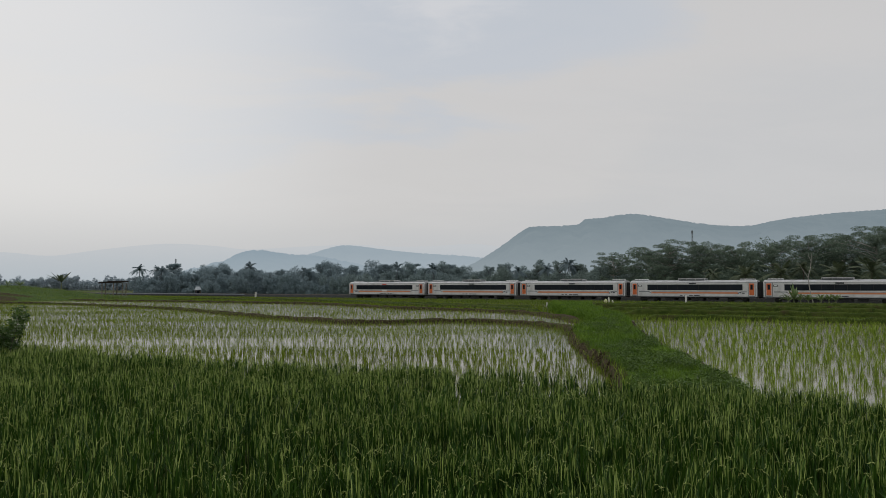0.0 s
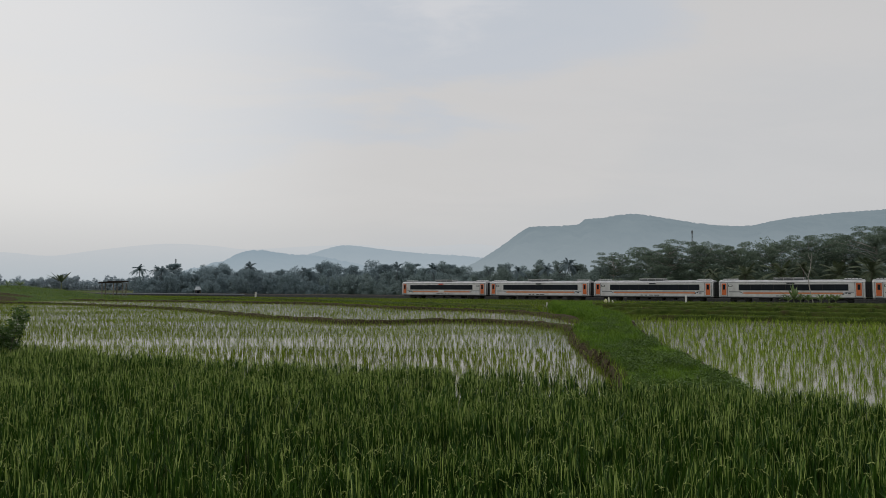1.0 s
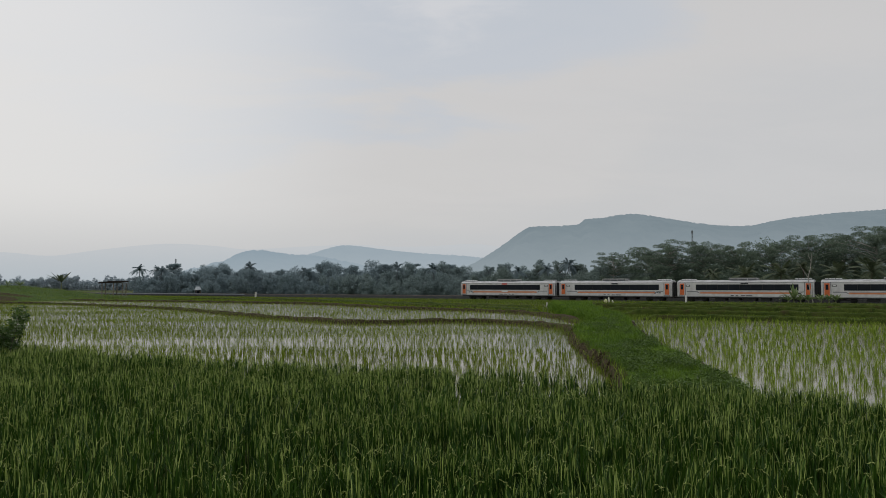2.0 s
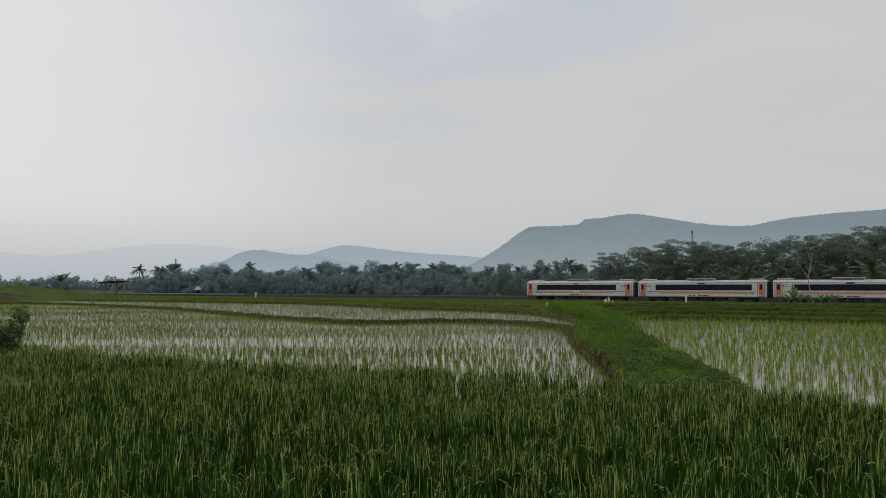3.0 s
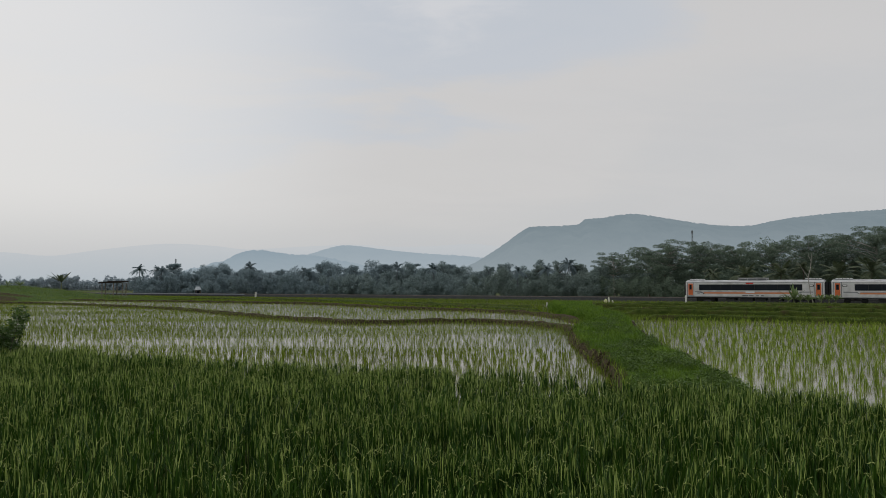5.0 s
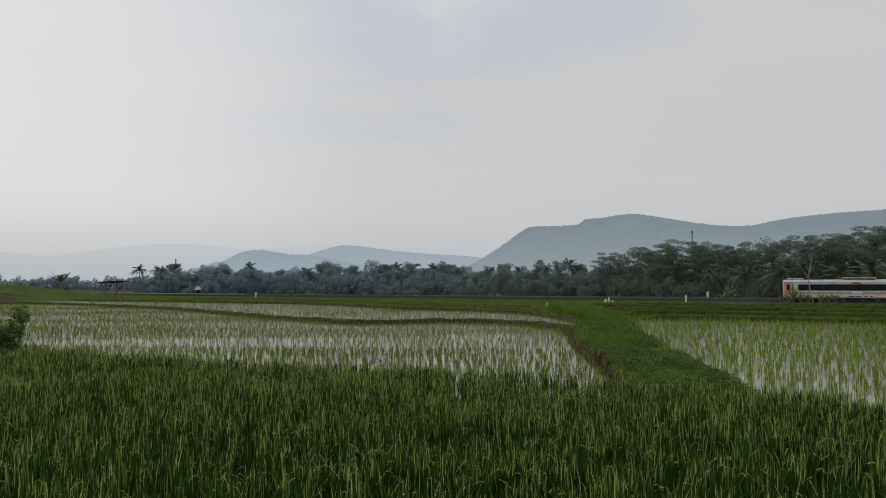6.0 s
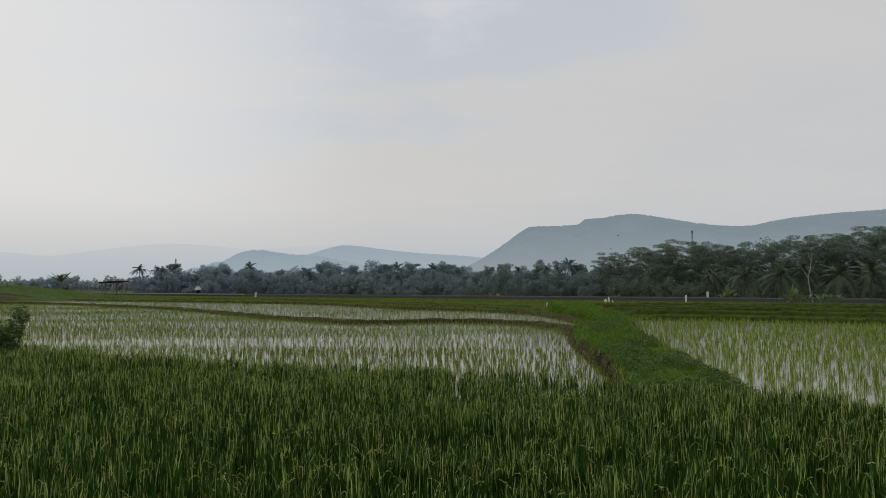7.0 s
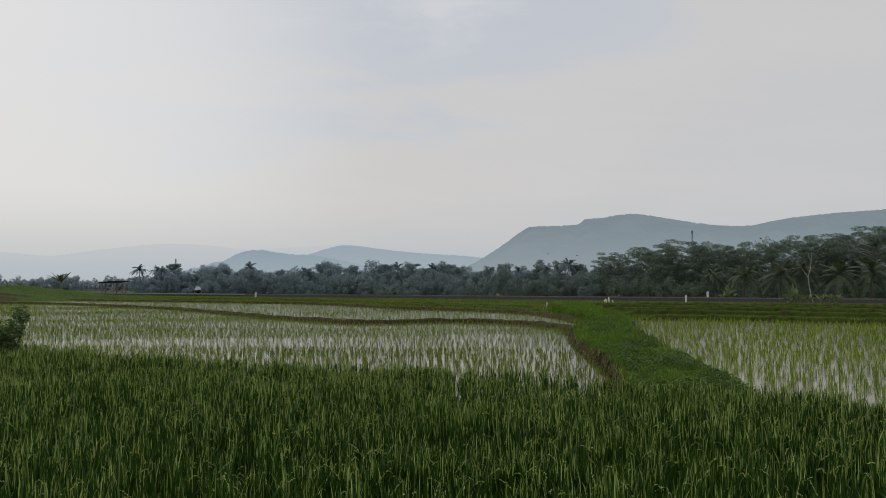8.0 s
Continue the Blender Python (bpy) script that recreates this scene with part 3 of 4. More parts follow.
    band = plate("window_band", x0 - 0.06, x1 + 0.06, 1.93, 2.86, M_RUBBER, parent, 0.01, "long black window band")
    for i in range(n):
        plate("window_pane", x0 + i * step + 0.03, x0 + (i + 1) * step - 0.03, 1.98, 2.81, M_GLASS, band, 0.03)
    for xa, xb in ((0.42, 1.12), (18.88, 19.58)):
        plate("door_seam", xa - 0.19, xb + 0.19, 0.98, 3.14, M_GREYPAINT, parent, 0.007, "dark joint round the door frame")
        plate("door_frame", xa - 0.10, xb + 0.10, 1.06, 3.12, M_STEEL, parent, 0.02)
        d = plate("door", xa, xb, 1.18, 3.02, M_ORANGE, parent, 0.05, "orange painted end door", 0.01)
        plate("door_window", xa + 0.17, xb - 0.17, 2.05, 2.82, M_GLASS, d, 0.06)
        plate("handrail", xb + 0.14, xb + 0.18, 1.25, 2.5, M_RAIL, parent, 0.07)
        part("step", a_box((xa + xb) / 2, y - flip * 0.05, 0.72, 0.62, 0.3, 0.05, 0.01), M_DARK, parent)
    v = plate("vent_window", 1.40, 2.02, 2.52, 2.80, M_RUBBER, parent, 0.02, "small black framed toilet window")
    plate("vent_glass", 1.50, 1.92, 2.59, 2.74, M_WHITE, v, 0.03)
    plate("stripe", 3.6, 17.2, 1.40, 1.64, M_STRIPE, parent, 0.008, "long orange stripe")
    for s, xa, xb in ((0, 1.5, 3.6), (1, 17.2, 18.6)):
        g = bmesh.new()
        za, zb = (1.64, 1.76) if s == 0 else (1.56, 1.44)
        pts = [(xa, za if s == 0 else 1.52), (xb - (0.5 if s == 0 else 0), za if s == 0 else 1.52), (xb, 1.40), (xb, 1.46), (xb - 0.4, zb), (xa, zb)] if s == 0 else \
              [(xa, 1.46), (xa + 0.5, 1.64), (xb, 1.66), (xb, 1.76), (xa + 0.4, 1.74), (xa, 1.56)]
        lo = [g.verts.new((px, y + flip * 0.001, pz)) for px, pz in pts]
        hi = [g.verts.new((px, y + flip * 0.010, pz)) for px, pz in pts]
        g.faces.new(hi)
        g.faces.new(lo[::-1])
        for i in range(len(pts)):
            j = (i + 1) % len(pts)
            g.faces.new((lo[i], lo[j], hi[j], hi[i]))
        part("stripe_end", g, M_GREYPAINT, parent, "grey slanting end of the stripe")
    plate("grey_line", 3.6, 17.2, 1.68, 1.73, M_GREYPAINT, parent, 0.008)
    plate("destination_display", 9.75, 10.85, 2.92, 3.12, M_SIGN_RED if lit else M_SIGN_OFF, parent, 0.03,
          "small red lit destination display" if lit else "small dark destination display")
    for xa, xb in ((8.3, 8.7), (9.0, 9.35), (9.75, 10.4), (10.5, 11.4)):
        plate("lettering", xa, xb, 1.04, 1.16, M_DARK, parent, 0.006)
    for xa, xb, za, zb in ((17.1, 17.35, 1.34, 1.46), (17.5, 17.7, 1.48, 1.72), (17.8, 18.2, 1.42, 1.56)):
        plate("emblem", xa, xb, za, zb, M_DARK, parent, 0.006)
    if lit:
        plate("route_board", 9.6, 10.9, 1.52, 1.80, M_WHITE, parent, 0.02, "white route board")
    plate("cant_rail", 0.05, 19.95, 3.14, 3.20, M_GREYPAINT, parent, 0.015)
    plate("sill_rail", 0.05, 19.95, 0.86, 0.95, M_GREYPAINT, parent, 0.015)


def build_coach(lit):
    root = new("passenger_coach")
    # shell with rounded shoulders
    def shell(name, prof, mat, label, x0=0.0, x1=COACH_LEN):
        g = bmesh.new()
        ends = []
        for x in (x0, x0 + 0.06, x1 - 0.06, x1):
            k = 0.975 if x in (x0, x1) else 1.0
            ends.append([g.verts.new((x, py * k, 2 + (pz - 2) * (k if pz > 2 else 1))) for py, pz in prof])
        for a, b in zip(ends, ends[1:]):
            for i in range(len(prof)):
                j = (i + 1) % len(prof)
                g.faces.new((a[i], a[j], b[j], b[i]))
        g.faces.new(ends[0][::-1])
        g.faces.new(ends[-1])
        return part(name, g, mat, root, label)

    shell("body", [(-1.46, 0.85), (-1.495, 1.0), (-1.495, 3.16), (-1.42, 3.30), (1.42, 3.30), (1.495, 3.16), (1.495, 1.0), (1.46, 0.85)], M_STEEL, "brushed silver steel body")
    roof = shell("roof", [(-1.43, 3.29), (-1.28, 3.40), (-1.0, 3.48), (-0.5, 3.545), (0, 3.56), (0.5, 3.545), (1.0, 3.48), (1.28, 3.40), (1.43, 3.29)], M_ROOF, "pale grey ribbed roof", 0.02, 19.98)
    for i in range(24):
        g = bmesh.new()
        x = 0.9 + i * 0.79
        arc = [(-1.28, 3.41), (-1.0, 3.495), (-0.5, 3.56), (0, 3.575), (0.5, 3.56), (1.0, 3.495), (1.28, 3.41)]
        a, b = [[g.verts.new((x + o, py, pz)) for py, pz in arc] for o in (-0.03, 0.03)]
        a2, b2 = [[g.verts.new((x + o, py, pz - 0.04)) for py, pz in arc] for o in (-0.03, 0.03)]
        for k in range(6):
            g.faces.new((a[k], a[k + 1], b[k + 1], b[k]))
            g.faces.new((a2[k], a2[k + 1], a[k + 1], a[k]))
            g.faces.new((b[k], b[k + 1], b2[k + 1], b2[k]))
        part("rib", g, M_ROOF, roof)
    # roof equipment
    ac = part("air_conditioner", a_box(10.0, 0, 3.64, 4.1, 1.7, 0.16, 0.04), M_GREYPAINT, root, "long grey roof air conditioner")
    for k in range(4):
        part("cover", a_box(8.5 + k, 0, 3.78, 0.92, 1.8, 0.13, 0.03), M_ROOF, ac)
    for yy in (-0.98, 0.98):
        part("guard_rail", a_box(10.0, yy, 3.87, 4.2, 0.05, 0.05), M_STEEL, ac)
        for xx in (7.95, 9.3, 10.7, 12.05):
            part("rail_post", a_box(xx, yy, 3.68, 0.05, 0.05, 0.38), M_STEEL, ac)
    for xc in (1.55, 18.45):
        v = part("roof_vent", a_box(xc, 0, 3.57, 2.3, 1.2, 0.10, 0.03), M_GREYPAINT, root)
        for k in range(5):
            part("vent_hood", a_box(xc - 0.92 + k * 0.46, 0, 3.69, 0.34, 1.1, 0.15, 0.04), M_WHITE, v)
    for f in (-1, 1):
        coach_side(root, f, lit)
    # ends
    for x, s in ((0, -1), (COACH_LEN, 1)):
        part("gangway", a_box(x + s * 0.22, 0, 2.1, 0.42, 1.35, 2.3, 0.04), M_RUBBER, root, "black rubber gangway bellows")
        part("coupler", a_box(x + s * 0.22, 0, 0.78, 0.46, 0.22, 0.22, 0.03), M_DARK, root)
        part("end_post", a_box(x + s * 0.02, -1.2, 2.0, 0.05, 0.2, 2.2), M_GREYPAINT, root)
        part("end_post", a_box(x + s * 0.02, 1.2, 2.0, 0.05, 0.2, 2.2), M_GREYPAINT, root)
    # underframe
    part("sole_bar", a_box(10, 0, 0.78, 19.4, 2.6, 0.16), M_DARK, root)
    for xc, w, h in ((6.6, 1.6, 0.42), (8.8, 1.4, 0.36), (10.9, 1.9, 0.46), (13.2, 1.3, 0.36)):
        part("equipment_box", a_box(xc, -0.75, 0.70 - h / 2, w, 0.9, h, 0.03), M_DARK, root)
        part("equipment_box", a_box(xc, 0.75, 0.70 - h / 2, w, 0.9, h, 0.03), M_DARK, root)
    for xb in (3.0, 17.0):
        g = a_box(xb, -0.98, 0.52, 2.9, 0.12, 0.22, 0.03)
        box(g, xb, 0.98, 0.52, 2.9, 0.12, 0.22, 0.03)
        box(g, xb, 0, 0.55, 0.5, 2.0, 0.24, 0.03)
        for dx in (-1.1, 1.1):
            for yy in (-0.98, 0.98):
                box(g, xb + dx, yy, 0.42, 0.34, 0.2, 0.3, 0.03)
        bogie = part("bogie", g, M_DARK, root, "black steel bogie frame")
        for dx in (-1.1, 1.1):
            g = bmesh.new()
            for yy in (-0.56, 0.56):
                tube(g, [(0, yy - 0.065, 0), (0, yy + 0.065, 0)], [0.43, 0.43], 20)
                for k in range(4):
                    a = k * math.pi / 2
                    box(g, 0.26 * math.cos(a), yy, 0.26 * math.sin(a), 0.07, 0.15, 0.07)
            tube(g, [(0, -1.0, 0), (0, 1.0, 0)], [0.08, 0.08], 10)
            wheel = part("wheelset", g, M_DARK, bogie)
            wheel.location = (xb + dx, 0, 0.43)
    return tagged(root, "silver steel passenger coach, orange doors and stripe, red lit display" if lit else
                  "silver steel passenger coach, orange doors and stripe, dark display", "train coach", group="coaches of the train")


SPEED = 14.4
COACHES = []


def build_train():
    m = Matrix.Identity(4)
    last = build_coach(True)
    COACHES.append((last, 0.0, True))
    first = build_coach(False)
    COACHES.append((first, 20.92, False))
    for i in range(2, 5):
        COACHES.append((copy_thing(first, m), 20.92 * i, False))


def coach_pose(s, turned):
    p = on_track(s + 0.46, 1.5, RAIL_Z)
    base = Matrix.Translation(p) @ pose(0, 0, 0, 0, 0, TRACK_TURN)
    return base @ Matrix.Translation((COACH_LEN, 0, 0)) @ pose(0, 0, 0, 0, 0, 180) if turned else base


build_train()


# ---------------------------------------------------------------- trees
def leaf_mass(centres, radii, count, size, flat=0.75):
    """Leaf sprays: small three-cornered leaves thickly round the ends of the limbs."""
    centres, radii = np.asarray(centres, float), np.asarray(radii, float)
    k = rng.choice(len(centres), count, p=radii ** 2 / (radii ** 2).sum())
    d = rng.normal(0, 1, (count, 3))
    d /= np.linalg.norm(d, axis=1)[:, None]
    r = radii[k] * rng.uniform(0.35, 1.08, count) ** 0.6
    c = centres[k] + d * r[:, None] * np.array([1, 1, flat])
    a = rng.normal(0, 1, (count, 3))
    a[:, 2] *= 0.6
    a /= np.linalg.norm(a, axis=1)[:, None]
    b = np.cross(a, rng.normal(0, 1, (count, 3)))
    b /= np.linalg.norm(b, axis=1)[:, None] + 1e-9
    s = size * rng.uniform(0.5, 1.35, count)[:, None]
    v = np.stack([c - a * s, c + a * 0.2 * s + b * s * 0.62, c + a * s], 1)
    return v.reshape(-1, 3), np.arange(count * 3).reshape(-1, 3)


def broadleaf(height, spread, first, layers, count, leaf, bark, seed, lumps=0.5, label="", size=0.33, flat=0.62):
    """A tree: tapered trunk, limbs, and a crown of leaf sprays round the limbs' ends."""
    rnd = random.Random(seed)
    root = new("tree")
    g = bmesh.new()
    lean = rnd.uniform(-0.06, 0.06)
    trunk = [(lean * z + 0.15 * math.sin(z * 0.5 + seed), 0.1 * math.cos(z * 0.6), z) for z in np.linspace(-0.3, height * 0.86, 8)]
    tube(g, trunk, [0.022 * height * (1 - 0.8 * i / 7) for i in range(8)], 8)
    cs, rs = [], []
    for layer in range(layers):
        f = layer / max(1, layers - 1)
        z = height * (first + (0.93 - first) * f)
        reach = spread * (0.55 + 0.45 * math.sin(math.pi * min(1, 0.28 + 0.62 * f))) * rnd.uniform(0.75, 1.1)
        n = rnd.randint(4, 6)
        a0 = rnd.uniform(0, 6.28)
        for k in range(n):
            a = a0 + 6.28 * k / n + rnd.uniform(-0.4, 0.4)
            q = reach * rnd.uniform(0.55, 1.08)
            start = (lean * z * 0.8, 0, z * 0.82)
            end = (q * math.cos(a), q * math.sin(a), z + rnd.uniform(-0.5, 0.7))
            midp = tuple(0.55 * e + 0.45 * s0 + (0.25 if i == 2 else 0) for i, (s0, e) in enumerate(zip(start, end)))
            tube(g, [start, midp, end], [0.009 * height, 0.006 * height, 0.012], 4)
            for t in (0.45, 0.75, 1.0):
                cs.append(tuple(s0 + (e - s0) * t + rnd.uniform(-0.4, 0.4) for s0, e in zip(start, end)))
                rs.append(lumps * spread * (0.20 + 0.16 * rnd.random()) * (0.8 + 0.4 * t))
        cs.append((rnd.uniform(-1, 1) * spread * 0.2, rnd.uniform(-1, 1) * spread * 0.2, z))
        rs.append(lumps * spread * 0.32)
    part("trunk", g, bark, root)
    v, f = leaf_mass(cs, rs, count, size, flat)
    mesh_object("crown", v, f, leaf, root)
    return tagged(root, label, "tree", group="trees along the railway")


def frond(g_v, g_f, length, droop, n, width, up, a):
    """A feather leaf: leaflets on both sides of an arched rib."""
    ca, sa = math.cos(a), math.sin(a)
    pts = []
    for i in range(n + 1):
        t = i / n
        r = length * (t * math.cos(up) * (1 - 0.12 * t * t))
        z = length * (t * math.sin(up) - droop * t * t)
        pts.append(np.array([r * ca, r * sa, z]))
    side = np.array([-sa, ca, 0.0])
    for i in range(1, n + 1):
        t = i / n
        w = width * math.sin(math.pi * (0.12 + 0.84 * t)) ** 0.7
        d = (pts[i] - pts[i - 1])
        d /= np.linalg.norm(d)
        for s in (-1, 1):
            tip = pts[i] + side * s * w * 0.85 + d * w * 0.5 + np.array([0, 0, -0.45 * w * rng.uniform(0.5, 1.3)])
            k = len(g_v)
            g_v += [pts[i] - d * 0.08, pts[i] + d * 0.10, tip + d * 0.04, tip - d * 0.03]
            g_f.append((k, k + 1, k + 2, k + 3))
    for i in range(n):
        k = len(g_v)
        o = np.array([0, 0, 0.035])
        g_v += [pts[i] - o, pts[i + 1] - o, pts[i + 1] + o, pts[i] + o]
        g_f.append((k, k + 1, k + 2, k + 3))


def palm(height, mat, bark, seed, count=20, length=4.2, label=""):
    rnd = random.Random(seed)
    root = new("coconut_palm")
    bend = rnd.uniform(-0.9, 0.9)
    pts = [(bend * (t ** 2), 0.3 * math.sin(3 * t), height * t - 0.2 * (1 - t)) for t in np.linspace(0, 1, 10)]
    part("trunk", tube(bmesh.new(), pts, [0.20 - 0.09 * i / 9 for i in range(10)], 8), bark, root)
    for k in range(count):
        v, f = [], []
        frond(v, f, length * rnd.uniform(0.8, 1.1), rnd.uniform(0.35, 0.75), 22, 0.62, radians(rnd.uniform(-25, 72)), 2.4 * k + rnd.uniform(-0.3, 0.3))
        o = mesh_object("frond", np.array(v), f, mat, root)
        o.location = pts[-1]
    return tagged(root, label, "palm", group="palms along the railway")


def banana(height, seed, leaves=8, mat=None, label="", crown=0.16, steep=28, broad=0.05):
    rnd = random.Random(seed)
    mat = mat or M_BANANA
    root = new("banana_plant")
    part("stem", tube(bmesh.new(), [(0, 0, -0.1), (0.03, 0, height * 0.5 * crown), (0, 0.02, height * (crown + 0.08))], [0.13, 0.10, 0.06], 8), M_BANANA_STEM, root)
    for k in range(leaves):
        a = 2.4 * k + rnd.uniform(-0.4, 0.4)
        up = radians(rnd.uniform(steep, 82))
        ln = height * rnd.uniform(0.62, 0.95)
        dr = rnd.uniform(0.06, 0.50)
        n, v, f = 9, [], []
        side = Vector((-math.sin(a), math.cos(a), 0))
        for i in range(n + 1):
            t = i / n
            p = Vector((ln * t * math.cos(up) * math.cos(a), ln * t * math.cos(up) * math.sin(a), height * crown + ln * (t * math.sin(up) - dr * t * t)))
            w = height * broad * (0.08 if t < 0.15 else math.sin(math.pi * (t - 0.12) / 0.9) ** 0.6 + 0.02) * rnd.uniform(0.8, 1.1)
            v += [p - side * w + Vector((0, 0, 0.35 * w)), p, p + side * w + Vector((0, 0, 0.35 * w))]
        for i in range(n):
            f += [(3 * i, 3 * i + 1, 3 * i + 4, 3 * i + 3), (3 * i + 1, 3 * i + 2, 3 * i + 5, 3 * i + 4)]
        mesh_object("leaf", np.array(v), f, mat, root)
    return tagged(root, label, "banana plant", group="banana plants")


def at(x, y, z=0.0, turn=0.0, k=1.0):
    return Matrix.Translation((x, y, z)) @ Matrix.Rotation(radians(turn), 4, "Z")


def place(protos, x, y, k, turn, z=-0.2):
    ob = copy_thing(protos, at(x, y, z, turn))
    ob.scale = (k, k, k)
    return ob


def shrub_strip(name, pts, depth, height, count, mat, label, size=0.4):
    """Uncountable undergrowth: a loose thicket of leaf sprays with an uneven top."""
    c = curve_points(pts, 1.5)
    cs, rs = [], []
    for x, y in c:
        for _ in range(8):
            h = height * (0.58 + 0.8 * min(0.4, abs(wobble(x, y, 0.11)))) * random.uniform(0.6, 1.0)
            cs.append((x + random.uniform(-1, 1) * 1.4, y + random.uniform(0, depth), h * random.uniform(0.1, 0.98)))
            rs.append(h * random.uniform(0.09, 0.24))
    v, f = leaf_mass(cs, rs, count, size, 1.15)
    v[:, 2] = np.abs(v[:, 2]) - 0.15
    return tagged(mesh_object(name, v, f, mat), label, "undergrowth", kind="stuff")


def build_woods():
    near_l = "dark green leafy tree behind the railway"
    mid_l = "leafy tree behind the railway, greyed by painted haze"
    far_l = "leafy tree far behind the railway, blue haze painted in"
    kinds = {}
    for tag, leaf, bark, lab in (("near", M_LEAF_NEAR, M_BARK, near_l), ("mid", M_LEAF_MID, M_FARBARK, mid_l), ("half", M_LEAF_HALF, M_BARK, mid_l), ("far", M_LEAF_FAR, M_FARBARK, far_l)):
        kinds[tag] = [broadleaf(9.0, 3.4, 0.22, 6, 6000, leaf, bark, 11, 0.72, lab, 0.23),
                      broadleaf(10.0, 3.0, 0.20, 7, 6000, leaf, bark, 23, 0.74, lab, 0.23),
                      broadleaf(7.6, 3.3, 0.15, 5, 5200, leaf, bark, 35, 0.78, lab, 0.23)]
    sengon = [broadleaf(14.0, 6.6, 0.60, 5, 22000, M_LEAF_NEAR, M_PALEBARK, s, 0.62, "tall tree with pale trunk and flat layered crown", 0.15, 0.34) for s in (5, 17)]
    sengon_far = broadleaf(12.5, 5.0, 0.66, 3, 13000, M_LEAF_FAR, M_FARBARK, 9, 0.70, "tree with a flat layered crown, haze painted in", 0.20, 0.4)
    pn = palm(7.0, M_PALM, M_BARK, 3, label="dark coconut palm with drooping fronds behind the railway")
    pn2 = palm(4.6, M_PALM, M_BARK, 8, 22, 4.6, label="low coconut palm with hanging fronds behind the railway")
    pf = palm(9.0, M_PALM_FAR, M_FARBARK, 6, 26, 3.7, label="coconut palm far behind the railway, haze painted in")
    rnd = random.Random(42)
    protos = [*kinds["near"], *kinds["mid"], *kinds["half"], *kinds["far"], *sengon, sengon_far, pn, pn2, pf]
    used = set()

    def put(p, x, y, k, turn):
        if p not in used:
            used.add(p)
            p.matrix_basis = at(x, y, -0.2, turn)
            p.scale = (k, k, k)
            return p
        return place(p, x, y, k, turn)

    # the grove, from the far end to the near one, in two depths behind the line
    for row, back in enumerate((36, 50)):
        s = -119.0 - 4 * row
        while s < 140:
            p = on_track(s, back + rnd.uniform(-4, 4))
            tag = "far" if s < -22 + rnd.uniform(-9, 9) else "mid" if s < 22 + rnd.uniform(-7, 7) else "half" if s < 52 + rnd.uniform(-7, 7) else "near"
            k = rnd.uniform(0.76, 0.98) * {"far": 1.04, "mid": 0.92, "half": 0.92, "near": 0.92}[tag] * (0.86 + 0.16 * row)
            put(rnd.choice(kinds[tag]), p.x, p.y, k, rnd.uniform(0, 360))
            s += rnd.uniform(3.8, 6.0)
    for s, back, i, k in ((46, 40, 0, 0.74), (52, 46, 1, 0.84), (59, 40, 0, 0.90), (65, 45, 1, 0.90), (72, 42, 0, 0.84), (79, 46, 1, 0.88),
                          (86, 40, 0, 0.92), (92, 45, 1, 0.96), (98, 38, 0, 1.0), (104, 42, 1, 1.04), (110, 36, 0, 1.04), (118, 40, 1, 1.08), (128, 42, 0, 1.08)):
        p = on_track(s, back)
        put(sengon[i], p.x, p.y, k, rnd.uniform(0, 360))
    for s, back, k in ((-128, 48, 0.90), (-32, 56, 0.76), (-26, 60, 0.78), (-12, 60, 0.74), (-102, 66, 0.7)):
        p = on_track(s, back)
        put(sengon_far, p.x, p.y, k, rnd.uniform(0, 360))
    for s, back, i, k in ((78, 17, 1, 1.0), (84, 16, 1, 1.05), (88, 18, 0, 0.8), (93, 16, 1, 1.0), (98, 18, 1, 1.1), (104, 17, 1, 1.0), (72, 22, 0, 0.7)):
        p = on_track(s, back)
        put((pn, pn2)[i], p.x, p.y, k, rnd.uniform(0, 360))
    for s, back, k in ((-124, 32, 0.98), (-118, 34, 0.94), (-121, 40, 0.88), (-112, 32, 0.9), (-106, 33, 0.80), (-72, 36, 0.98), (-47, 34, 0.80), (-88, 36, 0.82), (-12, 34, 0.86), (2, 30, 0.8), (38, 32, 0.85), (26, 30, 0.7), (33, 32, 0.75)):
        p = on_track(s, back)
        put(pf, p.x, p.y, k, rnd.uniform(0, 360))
    for p in protos:
        if p not in used:
            for o in (*p.children_recursive, p):
                bpy.data.objects.remove(o)

    def strip(s0, s1, off):
        return [tuple(on_track(s, off + 2 * math.sin(s * 0.2)).to_2d()) for s in np.arange(s0, s1 + 1, 8)]
    shrub_strip("undergrowth", strip(52, 150, 20), 14, 7.4, 80000, M_LEAF_NEAR, "dark thicket of shrubs and saplings behind the railway", 0.21)
    shrub_strip("undergrowth", strip(52, 160, 36), 6, 12.0, 64000, M_LEAF_NEAR, "dark saplings filling the grove", 0.24)
    shrub_strip("undergrowth", strip(50, 165, 50), 12, 13.6, 76000, M_LEAF_NEAR, "dark leafy depth of the grove", 0.32)
    shrub_strip("undergrowth", strip(-24, 26, 50), 12, 10.6, 50000, M_LEAF_MID, "leafy depth of the grove, greyed by painted haze", 0.32)
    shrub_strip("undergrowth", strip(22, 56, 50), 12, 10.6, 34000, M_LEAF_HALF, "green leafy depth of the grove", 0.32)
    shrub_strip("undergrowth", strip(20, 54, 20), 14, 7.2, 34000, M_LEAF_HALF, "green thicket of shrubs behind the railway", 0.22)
    shrub_strip("undergrowth", strip(-126, -24, 54), 14, 12.0, 80000, M_LEAF_FAR, "leafy depth of the grove, haze painted in", 0.34)
